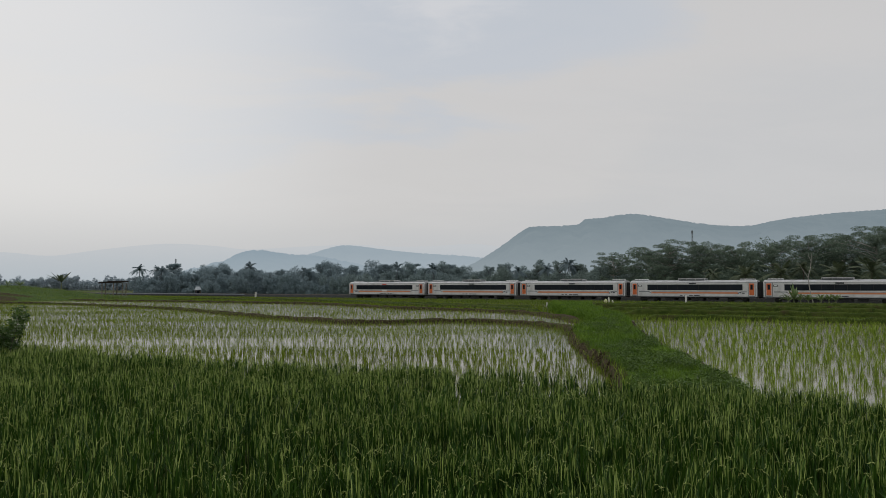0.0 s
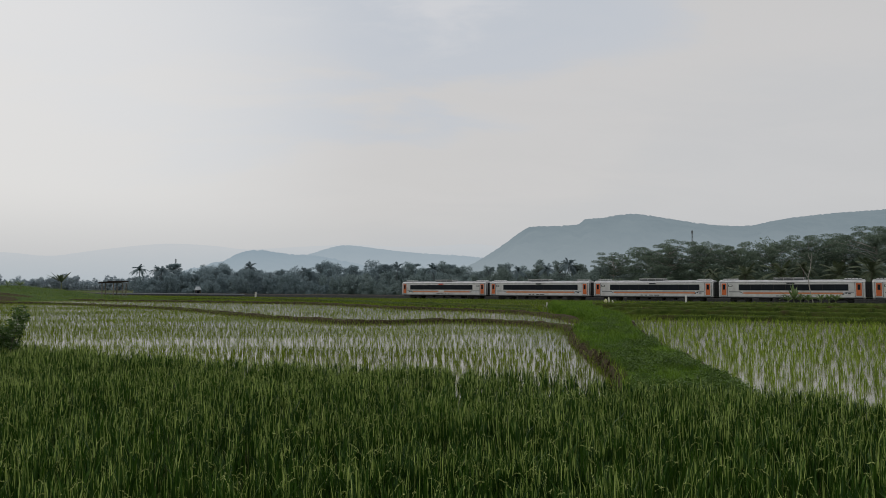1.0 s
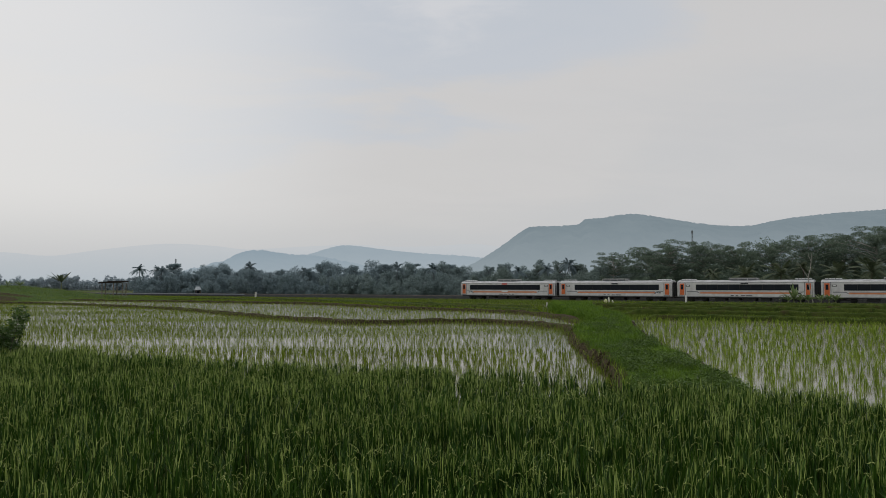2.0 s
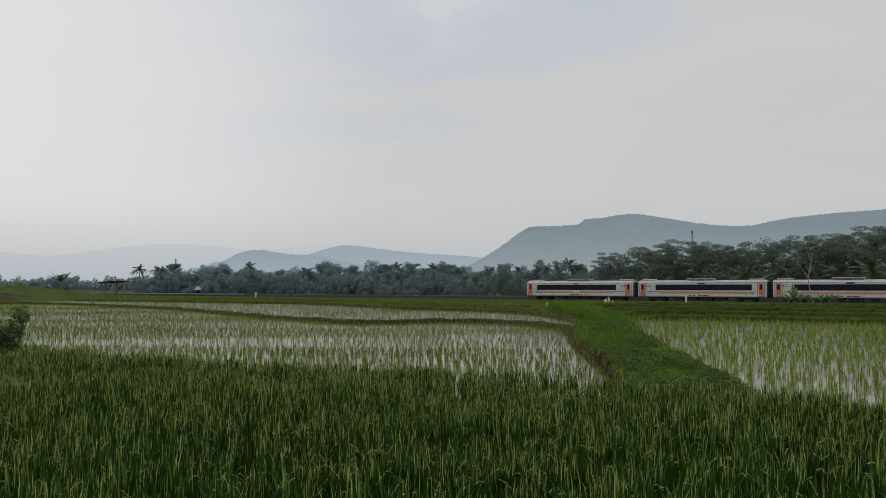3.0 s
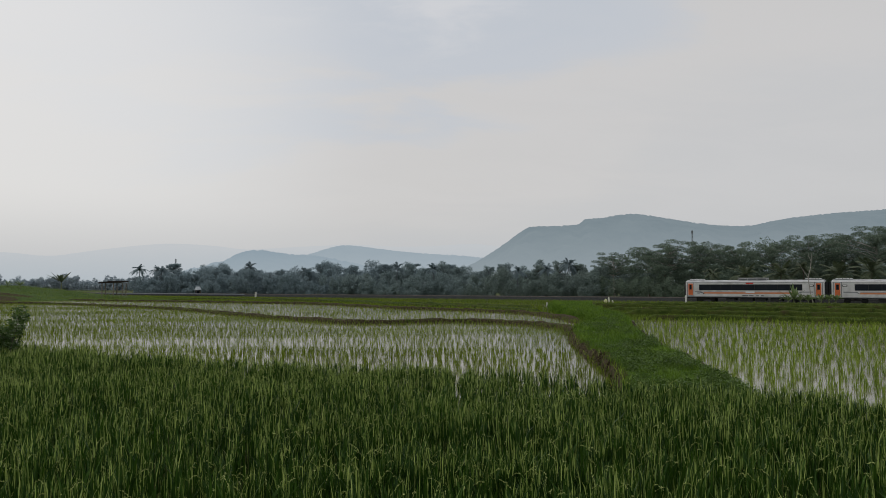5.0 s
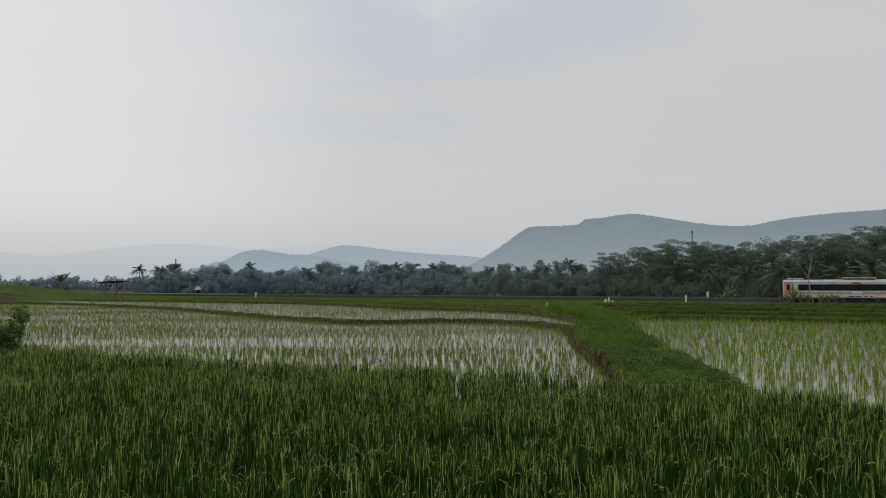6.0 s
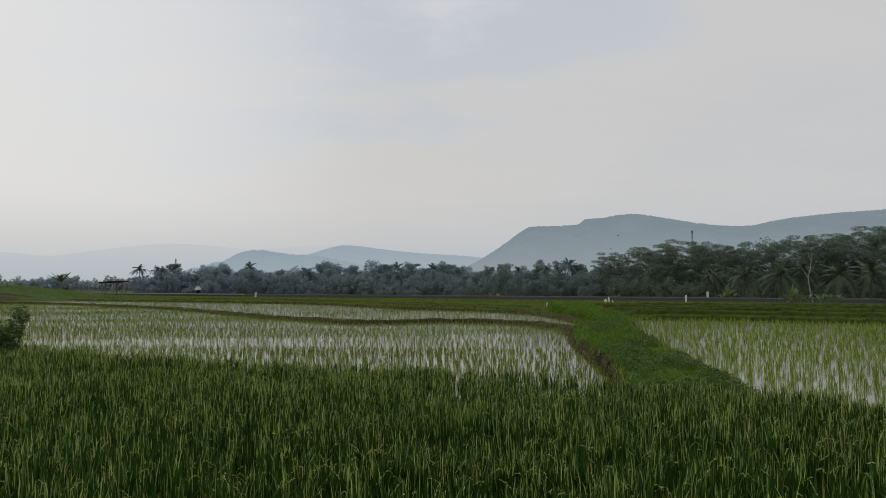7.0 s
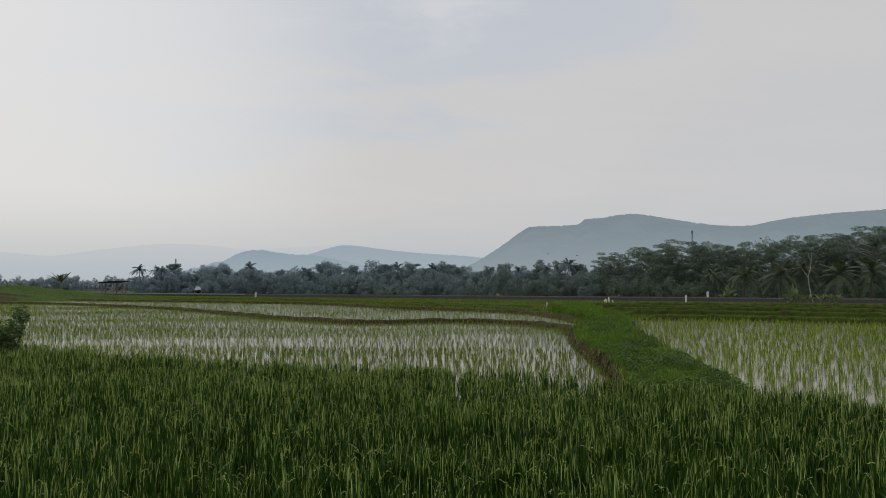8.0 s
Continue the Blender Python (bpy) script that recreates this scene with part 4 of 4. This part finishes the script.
    shrub_strip("undergrowth", strip(-26, 24, 20), 14, 7.0, 40000, M_LEAF_MID, "thicket behind the railway, greyed by painted haze", 0.26)
    shrub_strip("undergrowth", strip(-122, -26, 24), 16, 8.0, 70000, M_LEAF_FAR, "thicket far behind the railway, blue haze painted in", 0.30)
    shrub_strip("undergrowth", [(-330, 500), (-270, 490), (-215, 480), (-150, 480)], 20, 12.0, 30000, M_MISTLEAF, "woods on the horizon, pale mist painted in", 0.9)


build_woods()


def build_bananas():
    lab = "green banana plant with torn arching leaves beside the railway"
    a, b = banana(3.0, 2, 20, label=lab), banana(2.3, 5, 17, label=lab)
    a.matrix_basis, b.matrix_basis = at(49.6, 100.5, 0.0, 30), at(54.6, 100.5, 0.0, 80)
    for x, y, p, t in ((50.3, 125.0, a, 100), (49.0, 124.5, b, 200), (51.4, 125.5, b, 20), (48.7, 100.2, b, 160), (50.7, 100.8, b, 300), (51.5, 100.2, b, 40),
                       (55.6, 100.6, b, 200), (53.7, 100.9, b, 250)):
        copy_thing(p, at(x, y, 0.0, t))
    tall = banana(3.7, 9, 20, M_PALM, "tall dark banana plant on the grassy rise", 0.34, 30, 0.065)
    tall.matrix_basis = at(-75.3, 140, 1.9, 40)
    for x, y, t, z in ((-81.0, 136, 60, 2.2), (-83.4, 136, 190, 2.25)):
        o = copy_thing(b, at(x, y, z, t))
        tagged(o, "small banana plant on the grassy rise")


build_bananas()


def bare_tree():
    root = new("dead_tree")
    p0 = Vector((53.7, 103.0, -0.1))
    part("trunk", tube(bmesh.new(), [(0, 0, 0), (-0.35, 0, 1.3), (-0.5, 0.1, 2.6), (-0.7, 0, 3.9), (-0.35, 0, 5.1), (-0.15, 0, 6.4), (-0.1, 0, 7.3)], [0.085, 0.075, 0.065, 0.06, 0.05, 0.035, 0.015], 7), M_PALEBARK, root)
    part("limb", tube(bmesh.new(), [(-0.68, 0, 3.8), (-1.2, 0.1, 4.7), (-1.8, 0, 5.6), (-2.3, 0, 6.2)], [0.045, 0.035, 0.025, 0.012], 6), M_PALEBARK, root)
    part("limb", tube(bmesh.new(), [(-0.2, 0, 6.2), (-0.5, 0.1, 7.0), (-0.6, 0, 7.5)], [0.05, 0.03, 0.015], 6), M_PALEBARK, root)
    root.location = p0
    tagged(root, "bare pale dead tree trunk beside the railway", "tree")


bare_tree()


# ---------------------------------------------------------------- small things
def build_hut():
    root = new("field_hut")
    for x in (-1.9, 0.2, 1.9):
        for y in (-1.1, 1.1):
            part("post", tube(bmesh.new(), [(x, y, -0.2), (x + 0.03, y, 1.0), (x, y, 2.25)], [0.11, 0.10, 0.09], 8), M_BAMBOO, root)
    g = bmesh.new()
    part("platform", box(g, 0.6, 0, 0.62, 2.9, 2.3, 0.07, 0.01), M_BAMBOO, root)
    for y in (-1.15, 1.15):
        part("beam", tube(bmesh.new(), [(-2.3, y, 2.22), (2.3, y, 2.24)], [0.06, 0.05], 7), M_BAMBOO, root)
        part("brace", tube(bmesh.new(), [(1.9, y, 1.3), (2.4, y, 2.2)], [0.04, 0.035], 6), M_BAMBOO, root)
    roof = part("roof", a_box(0, 0, 2.42, 4.6, 3.3, 0.24, 0.06, Matrix.Rotation(radians(-3), 4, "Y")), M_THATCH, root, "sagging dark thatch roof")
    part("thatch_ridge", a_box(0.2, 0.2, 2.56, 2.6, 1.8, 0.22, 0.08), M_THATCH, roof)
    for k in range(14):
        x = -2.3 + k * 0.35
        part("thatch_fringe", a_box(x, -1.66, 2.32 + 0.03 * math.sin(k * 2.1) + x * 0.05, 0.26, 0.06, 0.22, 0.0, pose(0, 0, 0, 8 * math.sin(k * 3), 6 * math.cos(k * 1.7), 0)), M_THATCH, roof)
    root.matrix_basis = at(-64.4, 139.0, 0.95, 8)
    tagged(root, "open bamboo field hut with dark thatch roof on the grassy rise", "hut")


build_hut()


def marker_post(x, y, h, w, label):
    ob = part("marker_post", a_box(0, 0, h / 2 - 0.2, w, w, h + 0.4, 0.02), M_CONCRETE)
    ob.matrix_basis = at(x, y, 0, 12)
    tagged(ob, label, "post", group="posts along the railway")


for x, y, h, w in ((36.6, 107.0, 1.15, 0.22), (44.9, 120.5, 1.6, 0.28), (-42.6, 161.5, 1.2, 0.40), (13.9, 95.0, 0.32, 0.16)):
    marker_post(x, y, h, w, "white weathered concrete marker post beside the railway")


def plastic_bags():
    def bag(x, y, z, sx, sz, mat, lab, seed):
        g = bmesh.new()
        bmesh.ops.create_icosphere(g, subdivisions=3, radius=0.5)
        for v in g.verts:
            n = noise.noise(v.co * 2.3 + Vector((seed, 0, 0)))
            v.co *= 1 + 0.45 * n
            v.co.x *= sx * (1 - 0.35 * v.co.z)
            v.co.y *= sx * 0.7
            v.co.z *= sz
        ob = part("plastic_sack", g, mat)
        ob.matrix_basis = at(x, y, z, 40 * seed)
        tagged(ob, lab, "sack", group="sacks at the field edge")
    bag(23.7, 103.5, 0.36, 0.60, 0.60, M_YPLASTIC, "yellowish white plastic sack at the field edge", 1.0)
    bag(24.15, 103.5, 0.5, 0.34, 0.95, M_PLASTIC, "upright white plastic sack at the field edge", 2.0)
    bag(24.7, 103.6, 0.25, 0.30, 0.40, M_PLASTIC, "small white plastic sack at the field edge", 3.0)
    for x, sx, sz, seed in ((-44.2, 0.8, 0.4, 4.0), (-42.9, 0.6, 0.5, 5.0), (-40.9, 0.9, 0.9, 6.0), (-39.6, 0.8, 0.4, 7.0), (-38.4, 0.7, 0.3, 8.0)):
        bag(x, 215, 0.5, sx, sz, M_PLASTIC, "dull white plastic sack lying below the hazy trees", seed)


plastic_bags()


def build_house(x, y, turn, w, roof_mat, label):
    root = new("house")
    part("wall", a_box(0, 0, 1.2, w, w * 0.7, 2.8), M_DARK, root)
    g = bmesh.new()
    a = [g.verts.new((sx * w * 0.6, sy * w * 0.46, 2.5)) for sx, sy in ((-1, -1), (1, -1), (1, 1), (-1, 1))]
    r = [g.verts.new((sx * w * 0.5, 0, 4.2)) for sx in (-1, 1)]
    for q in ((a[0], a[1], r[1], r[0]), (a[2], a[3], r[0], r[1]), (a[1], a[2], r[1]), (a[3], a[0], r[0]), tuple(a)):
        g.faces.new(q)
    part("roof", g, roof_mat, root)
    part("window", a_box(-w * 0.25, -w * 0.35 - 0.02, 1.5, 1.0, 0.06, 1.0), M_GLASS, root)
    part("door", a_box(w * 0.15, -w * 0.35 - 0.02, 1.0, 0.9, 0.06, 2.0), M_BARK, root)
    root.matrix_basis = at(x, y, -0.1, turn)
    root.scale = (1, 1, 0.62)
    tagged(root, label, "shelter")


build_house(-74.2, 215, 60, 1.4, M_ZINC, "small pale field shelter with zinc roof under trees")


def lattice_mast(x, y, h, w, label):
    root = new("radio_mast")
    for sx, sy in ((-1, -1), (1, -1), (1, 1), (-1, 1)):
        part("leg", tube(bmesh.new(), [(sx * w, sy * w, 0), (sx * w * 0.35, sy * w * 0.35, h)], [0.12, 0.08], 6), M_MAST, root)
    n = 14
    for i in range(n):
        z0, z1 = h * i / n, h * (i + 1) / n
        k0, k1 = w * (1 - 0.65 * i / n), w * (1 - 0.65 * (i + 1) / n)
        for s in (-1, 1):
            part("brace", tube(bmesh.new(), [(-k0, s * k0, z0), (k1, s * k1, z1)], [0.07, 0.07], 4), M_MAST, root)
            part("brace", tube(bmesh.new(), [(k0, s * k0, z0), (-k1, s * k1, z1)], [0.07, 0.07], 4), M_MAST, root)
    for a in range(3):
        part("antenna", a_box(0.45 * math.cos(a * 2.1), 0.45 * math.sin(a * 2.1), h - 1.2, 0.22, 0.22, 2.0, 0.04), M_MAST, root)
    root.matrix_basis = at(x, y, -0.2, 20)
    tagged(root, label, "mast", group="radio masts")


lattice_mast(141.0, 400.0, 34.5, 0.6, "slim grey lattice radio mast behind the trees")
lattice_mast(-151.0, 400.0, 18.5, 0.28, "slim grey lattice radio mast behind hazy trees")


def build_bush():
    root = new("bush")
    rnd = random.Random(4)
    cs, rs = [], []
    for k in range(16):
        a, r, h = rnd.uniform(0, 6.28), rnd.uniform(0.1, 0.85), rnd.uniform(0.7, 1.9)
        end = (r * math.cos(a), r * math.sin(a), h)
        part("stem", tube(bmesh.new(), [(0.2 * r * math.cos(a), 0.2 * r * math.sin(a), -0.1), (0.6 * end[0], 0.6 * end[1], h * 0.5), end], [0.016, 0.012, 0.005], 5), M_BARK, root)
        for t in (0.5, 0.7, 0.85, 1.0):
            cs.append((end[0] * t, end[1] * t, h * t))
            rs.append(0.13 + 0.07 * rnd.random())
    v, f = leaf_mass(cs, rs, 3400, 0.085, 1.15)
    mesh_object("foliage", v, f, M_BUSH, root)
    root.matrix_basis = at(-11.8, 19.0, 0.0, 0)
    root.scale = (0.98, 0.98, 0.92)
    tagged(root, "leafy dark green bush at the edge of the rice", "bush")


build_bush()


# ---------------------------------------------------------------- rice and grass
def build_ripe_rice():
    poly = [(-20, 26), *EDGE, (10, 4.0), (5, 2.8), (-5, 2.8), (-12, 4.0), (-22, 12)]
    p = in_camera_wedge(paddy_rows(poly, 0.235, 14, 0.06, 0.0, 0.10), 1.2)
    d = np.linalg.norm(p[:, :2], axis=1)
    tall = 0.74 + 0.14 * np.array([wobble(x, y, 0.55) for x, y, _ in p]) + rng.normal(0, 0.045, len(p))
    for lo, hi, per, segs, wid in ((0, 7.5, 22, 3, 0.0260), (7.5, 12, 18, 3, 0.0255), (12, 40, 14, 2, 0.0270)):
        k = (d >= lo) & (d < hi)
        # leaves spring from the stems at all heights and arch outwards
        b = clumps(p[k], per, 0.045)
        n = len(b)
        top = np.repeat(tall[k], per)
        b[:, 2] = top * rng.uniform(0.25, 0.76, n)
        h = np.maximum(0.24, top * rng.uniform(0.70, 1.12, n) - b[:, 2])
        ob = blades("ripe_rice", b, h, wid * rng.uniform(0.55, 1.2, n), np.abs(rng.normal(0.17, 0.18, n)), rng.uniform(0.0, 0.2, n), M_RICE, segs)
        tagged(ob, "dense tall dark green rice plants close to harvest", "rice", kind="stuff")
        s = clumps(p[k], 6, 0.04)
        n = len(s)
        ob = blades("rice_stems", s, np.repeat(tall[k], 6) * rng.uniform(0.55, 0.85, n), 0.02 * rng.uniform(0.7, 1.2, n), np.abs(rng.normal(0.08, 0.06, n)), np.zeros(n), M_RICE, 1)
        tagged(ob, "dark green stems of the ripe rice", "rice", kind="stuff")
    for lo, hi, per in ((0, 9, 9), (9, 40, 11)):
        k = (d >= lo) & (d < hi)
        b = clumps(p[k], per, 0.055)
        n = len(b)
        top = np.repeat(tall[k], per)
        b[:, 2] = top * rng.uniform(0.55, 0.92, n)
        h = np.maximum(0.12, top * rng.uniform(0.86, 1.18, n) - b[:, 2])
        ob = blades("flag_leaves", b, h, 0.0108 * rng.uniform(0.5, 1.2, n), np.abs(rng.normal(0.10, 0.13, n)), rng.uniform(0.0, 0.2, n), M_RICE_PALE, 2)
        tagged(ob, "upright green top leaves of the ripe rice, shine painted pale", "rice", kind="stuff")
    # nodding ears
    k = rng.random(len(p)) < 0.55
    q = clumps(p[k], 2, 0.06)
    h = np.repeat(tall[k], 2) * rng.uniform(0.72, 1.0, len(q))
    n, g = len(q), 13
    a = rng.uniform(0, 2 * np.pi, n)
    ln, dr = rng.uniform(0.11, 0.19, n), rng.uniform(0.0, 0.8, n)
    u = np.linspace(0, 1, g)
    def arc(w):
        r = ln[:, None] * w * (1 - 0.25 * w * dr[:, None] * 0.6)
        return np.stack([q[:, None, 0] + np.cos(a)[:, None] * r * 0.7, q[:, None, 1] + np.sin(a)[:, None] * r * 0.7,
                         h[:, None] + ln[:, None] * (0.75 * w - dr[:, None] * w ** 2)], 2)
    c, t = arc(u[None]), arc(u[None] + 0.05) - arc(u[None])
    c = (c + rng.normal(0, 0.0035, c.shape)).reshape(-1, 3)
    t = t.reshape(-1, 3)
    t /= np.linalg.norm(t, axis=1)[:, None]
    s = np.cross(t, rng.normal(0, 1, c.shape))
    s /= np.linalg.norm(s, axis=1)[:, None]
    v = np.stack([c - t * 0.011, c + s * 0.0050, c + t * 0.012, c - s * 0.0050], 1).reshape(-1, 3)
    tagged(mesh_object("rice_ears", v, np.arange(len(v)).reshape(-1, 4), M_PANICLE), "pale green nodding rice ears", "rice", kind="stuff")


def build_seedlings():
    def plant(poly, gap, turn, z, near, far, split, thin, mat, label):
        """Seedlings in wandering rows; near and far: blades a plant, height, width, scatter, lean, segments."""
        p = in_camera_wedge(paddy_rows(poly, gap, turn, gap * 0.24, z, 0.07, 1.35), 3.0)
        p = p[rng.random(len(p)) < np.clip(thin / p[:, 1], 0.55, 1.0)]   # thinned with distance from the camera, so water shows between
        vary = 1 + 0.3 * np.array([wobble(x, y, 0.25) for x, y, _ in p]) + rng.normal(0, 0.10, len(p))
        for k, (per, hgt, wid, spread, lean, segs) in ((p[:, 1] < split, near), (p[:, 1] >= split, far)):
            b = clumps(p[k], per, spread)
            n = len(b)
            if n:
                ob = blades("young_rice", b, np.repeat(vary[k], per) * hgt * rng.uniform(0.55, 1.15, n), wid * rng.uniform(0.7, 1.2, n), np.abs(rng.normal(lean, lean * 0.7, n)), rng.uniform(0, 0.12, n), mat, segs)
                tagged(ob, label, "rice", kind="stuff")

    lab = "sparse yellow-green rice seedlings standing in water in rows"
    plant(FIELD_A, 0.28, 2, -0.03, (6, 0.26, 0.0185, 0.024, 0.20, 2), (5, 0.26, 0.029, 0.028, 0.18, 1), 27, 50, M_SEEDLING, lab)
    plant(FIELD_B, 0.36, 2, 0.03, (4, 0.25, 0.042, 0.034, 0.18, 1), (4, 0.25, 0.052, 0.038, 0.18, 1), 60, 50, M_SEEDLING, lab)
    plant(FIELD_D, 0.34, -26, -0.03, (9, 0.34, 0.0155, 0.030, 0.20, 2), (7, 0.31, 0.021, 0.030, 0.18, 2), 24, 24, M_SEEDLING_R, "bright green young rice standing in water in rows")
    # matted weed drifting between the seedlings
    c = in_camera_wedge(paddy_rows(FIELD_A, 0.22, 5, 0.1, 0.0), 1)
    f = np.array([wobble(x * 0.35 + 4, y * 1.5, 0.13) for x, y, _ in c])
    c = c[(f > np.where((c[:, 1] > 32) & (c[:, 0] < 0), -0.04, 0.16)) & (c[:, 1] > 24)]
    b = clumps(c, 3, 0.09)
    n = len(b)
    tagged(blades("pond_weed", b, rng.uniform(0.05, 0.16, n), 0.02 * rng.uniform(0.6, 1.3, n), np.abs(rng.normal(0.6, 0.3, n)), rng.uniform(0, 0.3, n), M_SEEDLING, 1),
           "low yellow-green weed patches in the paddy water", "weeds", kind="stuff")


def build_far_rice():
    def cover(name, poly, z, gap, hgt, mat, label):
        p = in_camera_wedge(paddy_rows(poly, gap * 0.8, -16, gap * 0.10, z, 0.08, 1.7), 4)
        b = clumps(p, 4, gap * 0.14)
        n = len(b)
        ob = blades(name, b, hgt * rng.uniform(0.6, 1.15, n), 0.05 * rng.uniform(0.6, 1.3, n), np.abs(rng.normal(0.3, 0.2, n)), rng.uniform(0, 0.2, n), mat, 2)
        tagged(ob, label, "rice", kind="stuff")
    lab = "thick green rice in terraced plots towards the railway"
    cover("far_rice", [(14, 53.5), *DIKE_D[1:], (52, 53), (39, 61), (32, 65), (23, 68), (15, 69.5)], -0.12, 0.36, 0.34, M_FARRICE, lab)
    cover("far_rice", [(16, 71.5), (23, 70), (32, 67), (39, 63), (60, 52), (70, 70), (49, 78), (28, 85), (17.5, 87.5)], -0.12, 0.5, 0.34, M_FARRICE, lab)
    edge = [tuple(on_track(s, -4.0).to_2d()) for s in (-75, -40, 0, 40, 80, 110)]
    cover("far_rice", [(18, 89.5), (28, 87), (49, 80), (75, 68)] + edge[::-1][:4], -0.1, 0.62, 0.40, M_FARRICE, lab)
    cover("far_rice", DIKE_BC[1:7] + [(10.5, 64), (11, 75), (13, 92)] + edge[2::-1], -0.1, 0.62, 0.36, M_SEEDLING, lab)


def build_grass():
    g = np.vstack([bank_places(62000, 0.13, 0.87, near=1.5), bank_places(30000, 0.02, 0.16, 40, 100, 0.6)])
    n = len(g)
    far = np.clip(g[:, 1] / 30, 0.6, 2.2)
    tagged(blades("bank_grass", g, rng.uniform(0.07, 0.26, n) * np.sqrt(far) * (1 + 0.8 * np.array([wobble(x, y, 1.1) for x, y, _ in g])), 0.015 * far * rng.uniform(0.7, 1.3, n), np.abs(rng.normal(0.4, 0.3, n)), rng.uniform(0, 0.3, n), M_GRASS, 2),
           "short bright green grass on the bank", "grass", kind="stuff")
    c = bank_places(2200, 0.20, 0.83, y1=80, near=1.4)
    c = c[[wobble(x + 40, y, 0.4) > -0.06 + 0.6 * wobble(x, y, 1.3) for x, y, _ in c]]
    cs, rs = c + np.array([0, 0, 0.08]), rng.uniform(0.07, 0.24, len(c))
    v, f = leaf_mass(cs, rs, 90000, 0.036, 0.95)
    tagged(mesh_object("bank_weeds", v, f, M_WEED), "dark broad-leaved weeds in clumps on the bank", "weeds", kind="stuff")
    e = bank_places(1500, -0.03, 0.16, y1=60, near=1.3)
    n = len(e)
    tagged(blades("edge_grass", e, rng.uniform(0.10, 0.38, n), 0.014 * rng.uniform(0.6, 1.3, n), np.abs(rng.normal(0.5, 0.3, n)), rng.uniform(0, 0.5, n), M_SEEDLING_R, 2),
           "straggling yellow-green grass on the muddy edge of the bank", "grass", kind="stuff")
    # tufts along the dikes
    for pts, z, w, mat, cnt in ((DIKE_AB[:13], 0.16, 0.55, M_FARRICE, 32), (DIKE_BC, 0.20, 0.5, M_FARRICE, 30), (DIKE_D, 0.26, 0.5, M_FARRICE, 40), (DIKE_E, 0.36, 0.45, M_FARRICE, 30), (DIKE_F, 0.36, 0.45, M_FARRICE, 30), (DIKE_I, 0.34, 0.4, M_FARRICE, 30), (DIKE_J, 0.36, 0.4, M_FARRICE, 30), (DIKE_G, 0.22, 0.5, M_FARRICE, 12), (DIKE_H, 0.2, 0.5, M_FARRICE, 12)):
        c = curve_points(pts, 0.5)
        b = np.repeat(np.column_stack([c, np.full(len(c), z)]), cnt, 0)
        b[:, :2] += rng.normal(0, w * 0.6, (len(b), 2))
        b[:, 2] -= 0.05
        n = len(b)
        tagged(blades("dike_grass", b, rng.uniform(0.08, 0.26, n), 0.025 * rng.uniform(0.6, 1.3, n), np.abs(rng.normal(0.4, 0.3, n)), rng.uniform(0, 0.3, n), mat, 2),
               "sparse grass tufts along the mud dike", "grass", kind="stuff")


build_ripe_rice()
build_seedlings()
build_far_rice()
build_grass()


def build_bird(label):
    root = new("bird")
    g = bmesh.new()
    tube(g, [(-0.10, 0, 0), (-0.05, 0, 0.005), (0.02, 0, 0.01), (0.07, 0, 0.012), (0.10, 0, 0.01)], [0.012, 0.03, 0.036, 0.025, 0.006], 8)
    part("body", g, M_BIRD, root)
    for s in (-1, 1):
        g = bmesh.new()
        a = [g.verts.new(q) for q in ((0.05, 0, 0.012), (0.03, s * 0.12, 0.03), (-0.04, s * 0.24, 0.02), (-0.03, s * 0.10, 0.022), (-0.03, 0, 0.010))]
        b = [g.verts.new(v.co + Vector((0, 0, -0.008))) for v in a]
        g.faces.new(a)
        g.faces.new(b[::-1])
        for i in range(5):
            g.faces.new((a[i], a[(i + 1) % 5], b[(i + 1) % 5], b[i]))
        part("wing", g, M_BIRD, root)
    g = bmesh.new()
    part("tail", box(g, -0.14, 0, 0.0, 0.10, 0.05, 0.008), M_BIRD, root)
    root.scale = (1.5, 1.5, 1.5)
    return tagged(root, label, "bird", group="birds over the fields")


BIRDS = [build_bird("small dark bird gliding above the fields"), build_bird("small dark bird flying low above the fields")]


# ---------------------------------------------------------------- what moves
def motions():
    for ob, s0, turned in COACHES:
        walk(ob, [(t * 0.5, coach_pose(s0 + SPEED * t * 0.5, turned)) for t in range(17)])
        way = -1 if turned else 1
        for bogie in ob.children:
            for wheel in bogie.children:
                if wheel.name.startswith("wheelset"):
                    x = wheel.location.x
                    walk(wheel, [(i / FPS, pose(x, 0, 0.43, 0, way * math.degrees(SPEED / 0.43) * i / FPS, 0)) for i in range(8 * FPS + 1)])
    p = lambda x, y, z, dive=0: pose(x, y, z, 0, dive, 180)
    walk(BIRDS[0], [(0, p(84, 120, 9.0)), (3.0, p(62.5, 120, 9.5)), (6.2, p(35.0, 120, 10.9)), (6.5, p(33.1, 120, 11.9)), (6.8, p(31.0, 120, 11.7)), (7.0, p(29.7, 120, 11.1)),
                    (7.4, p(26.8, 120, 9.7)), (7.8, p(24.1, 120, 8.3)), (8.0, p(22.7, 120, 7.7))])
    walk(BIRDS[1], [(0, p(76, 112, 6.0)), (3.0, p(55, 112, 6.4)), (6.0, p(33.2, 112, 7.4)), (6.5, p(29.7, 112, 7.9)), (7.0, p(26.6, 112, 8.4)), (7.2, p(25.3, 112, 8.5)),
                    (7.4, p(23.3, 112, 8.3)), (7.6, p(21.2, 112, 7.9)), (8.0, p(16.6, 112, 7.6))])


motions()
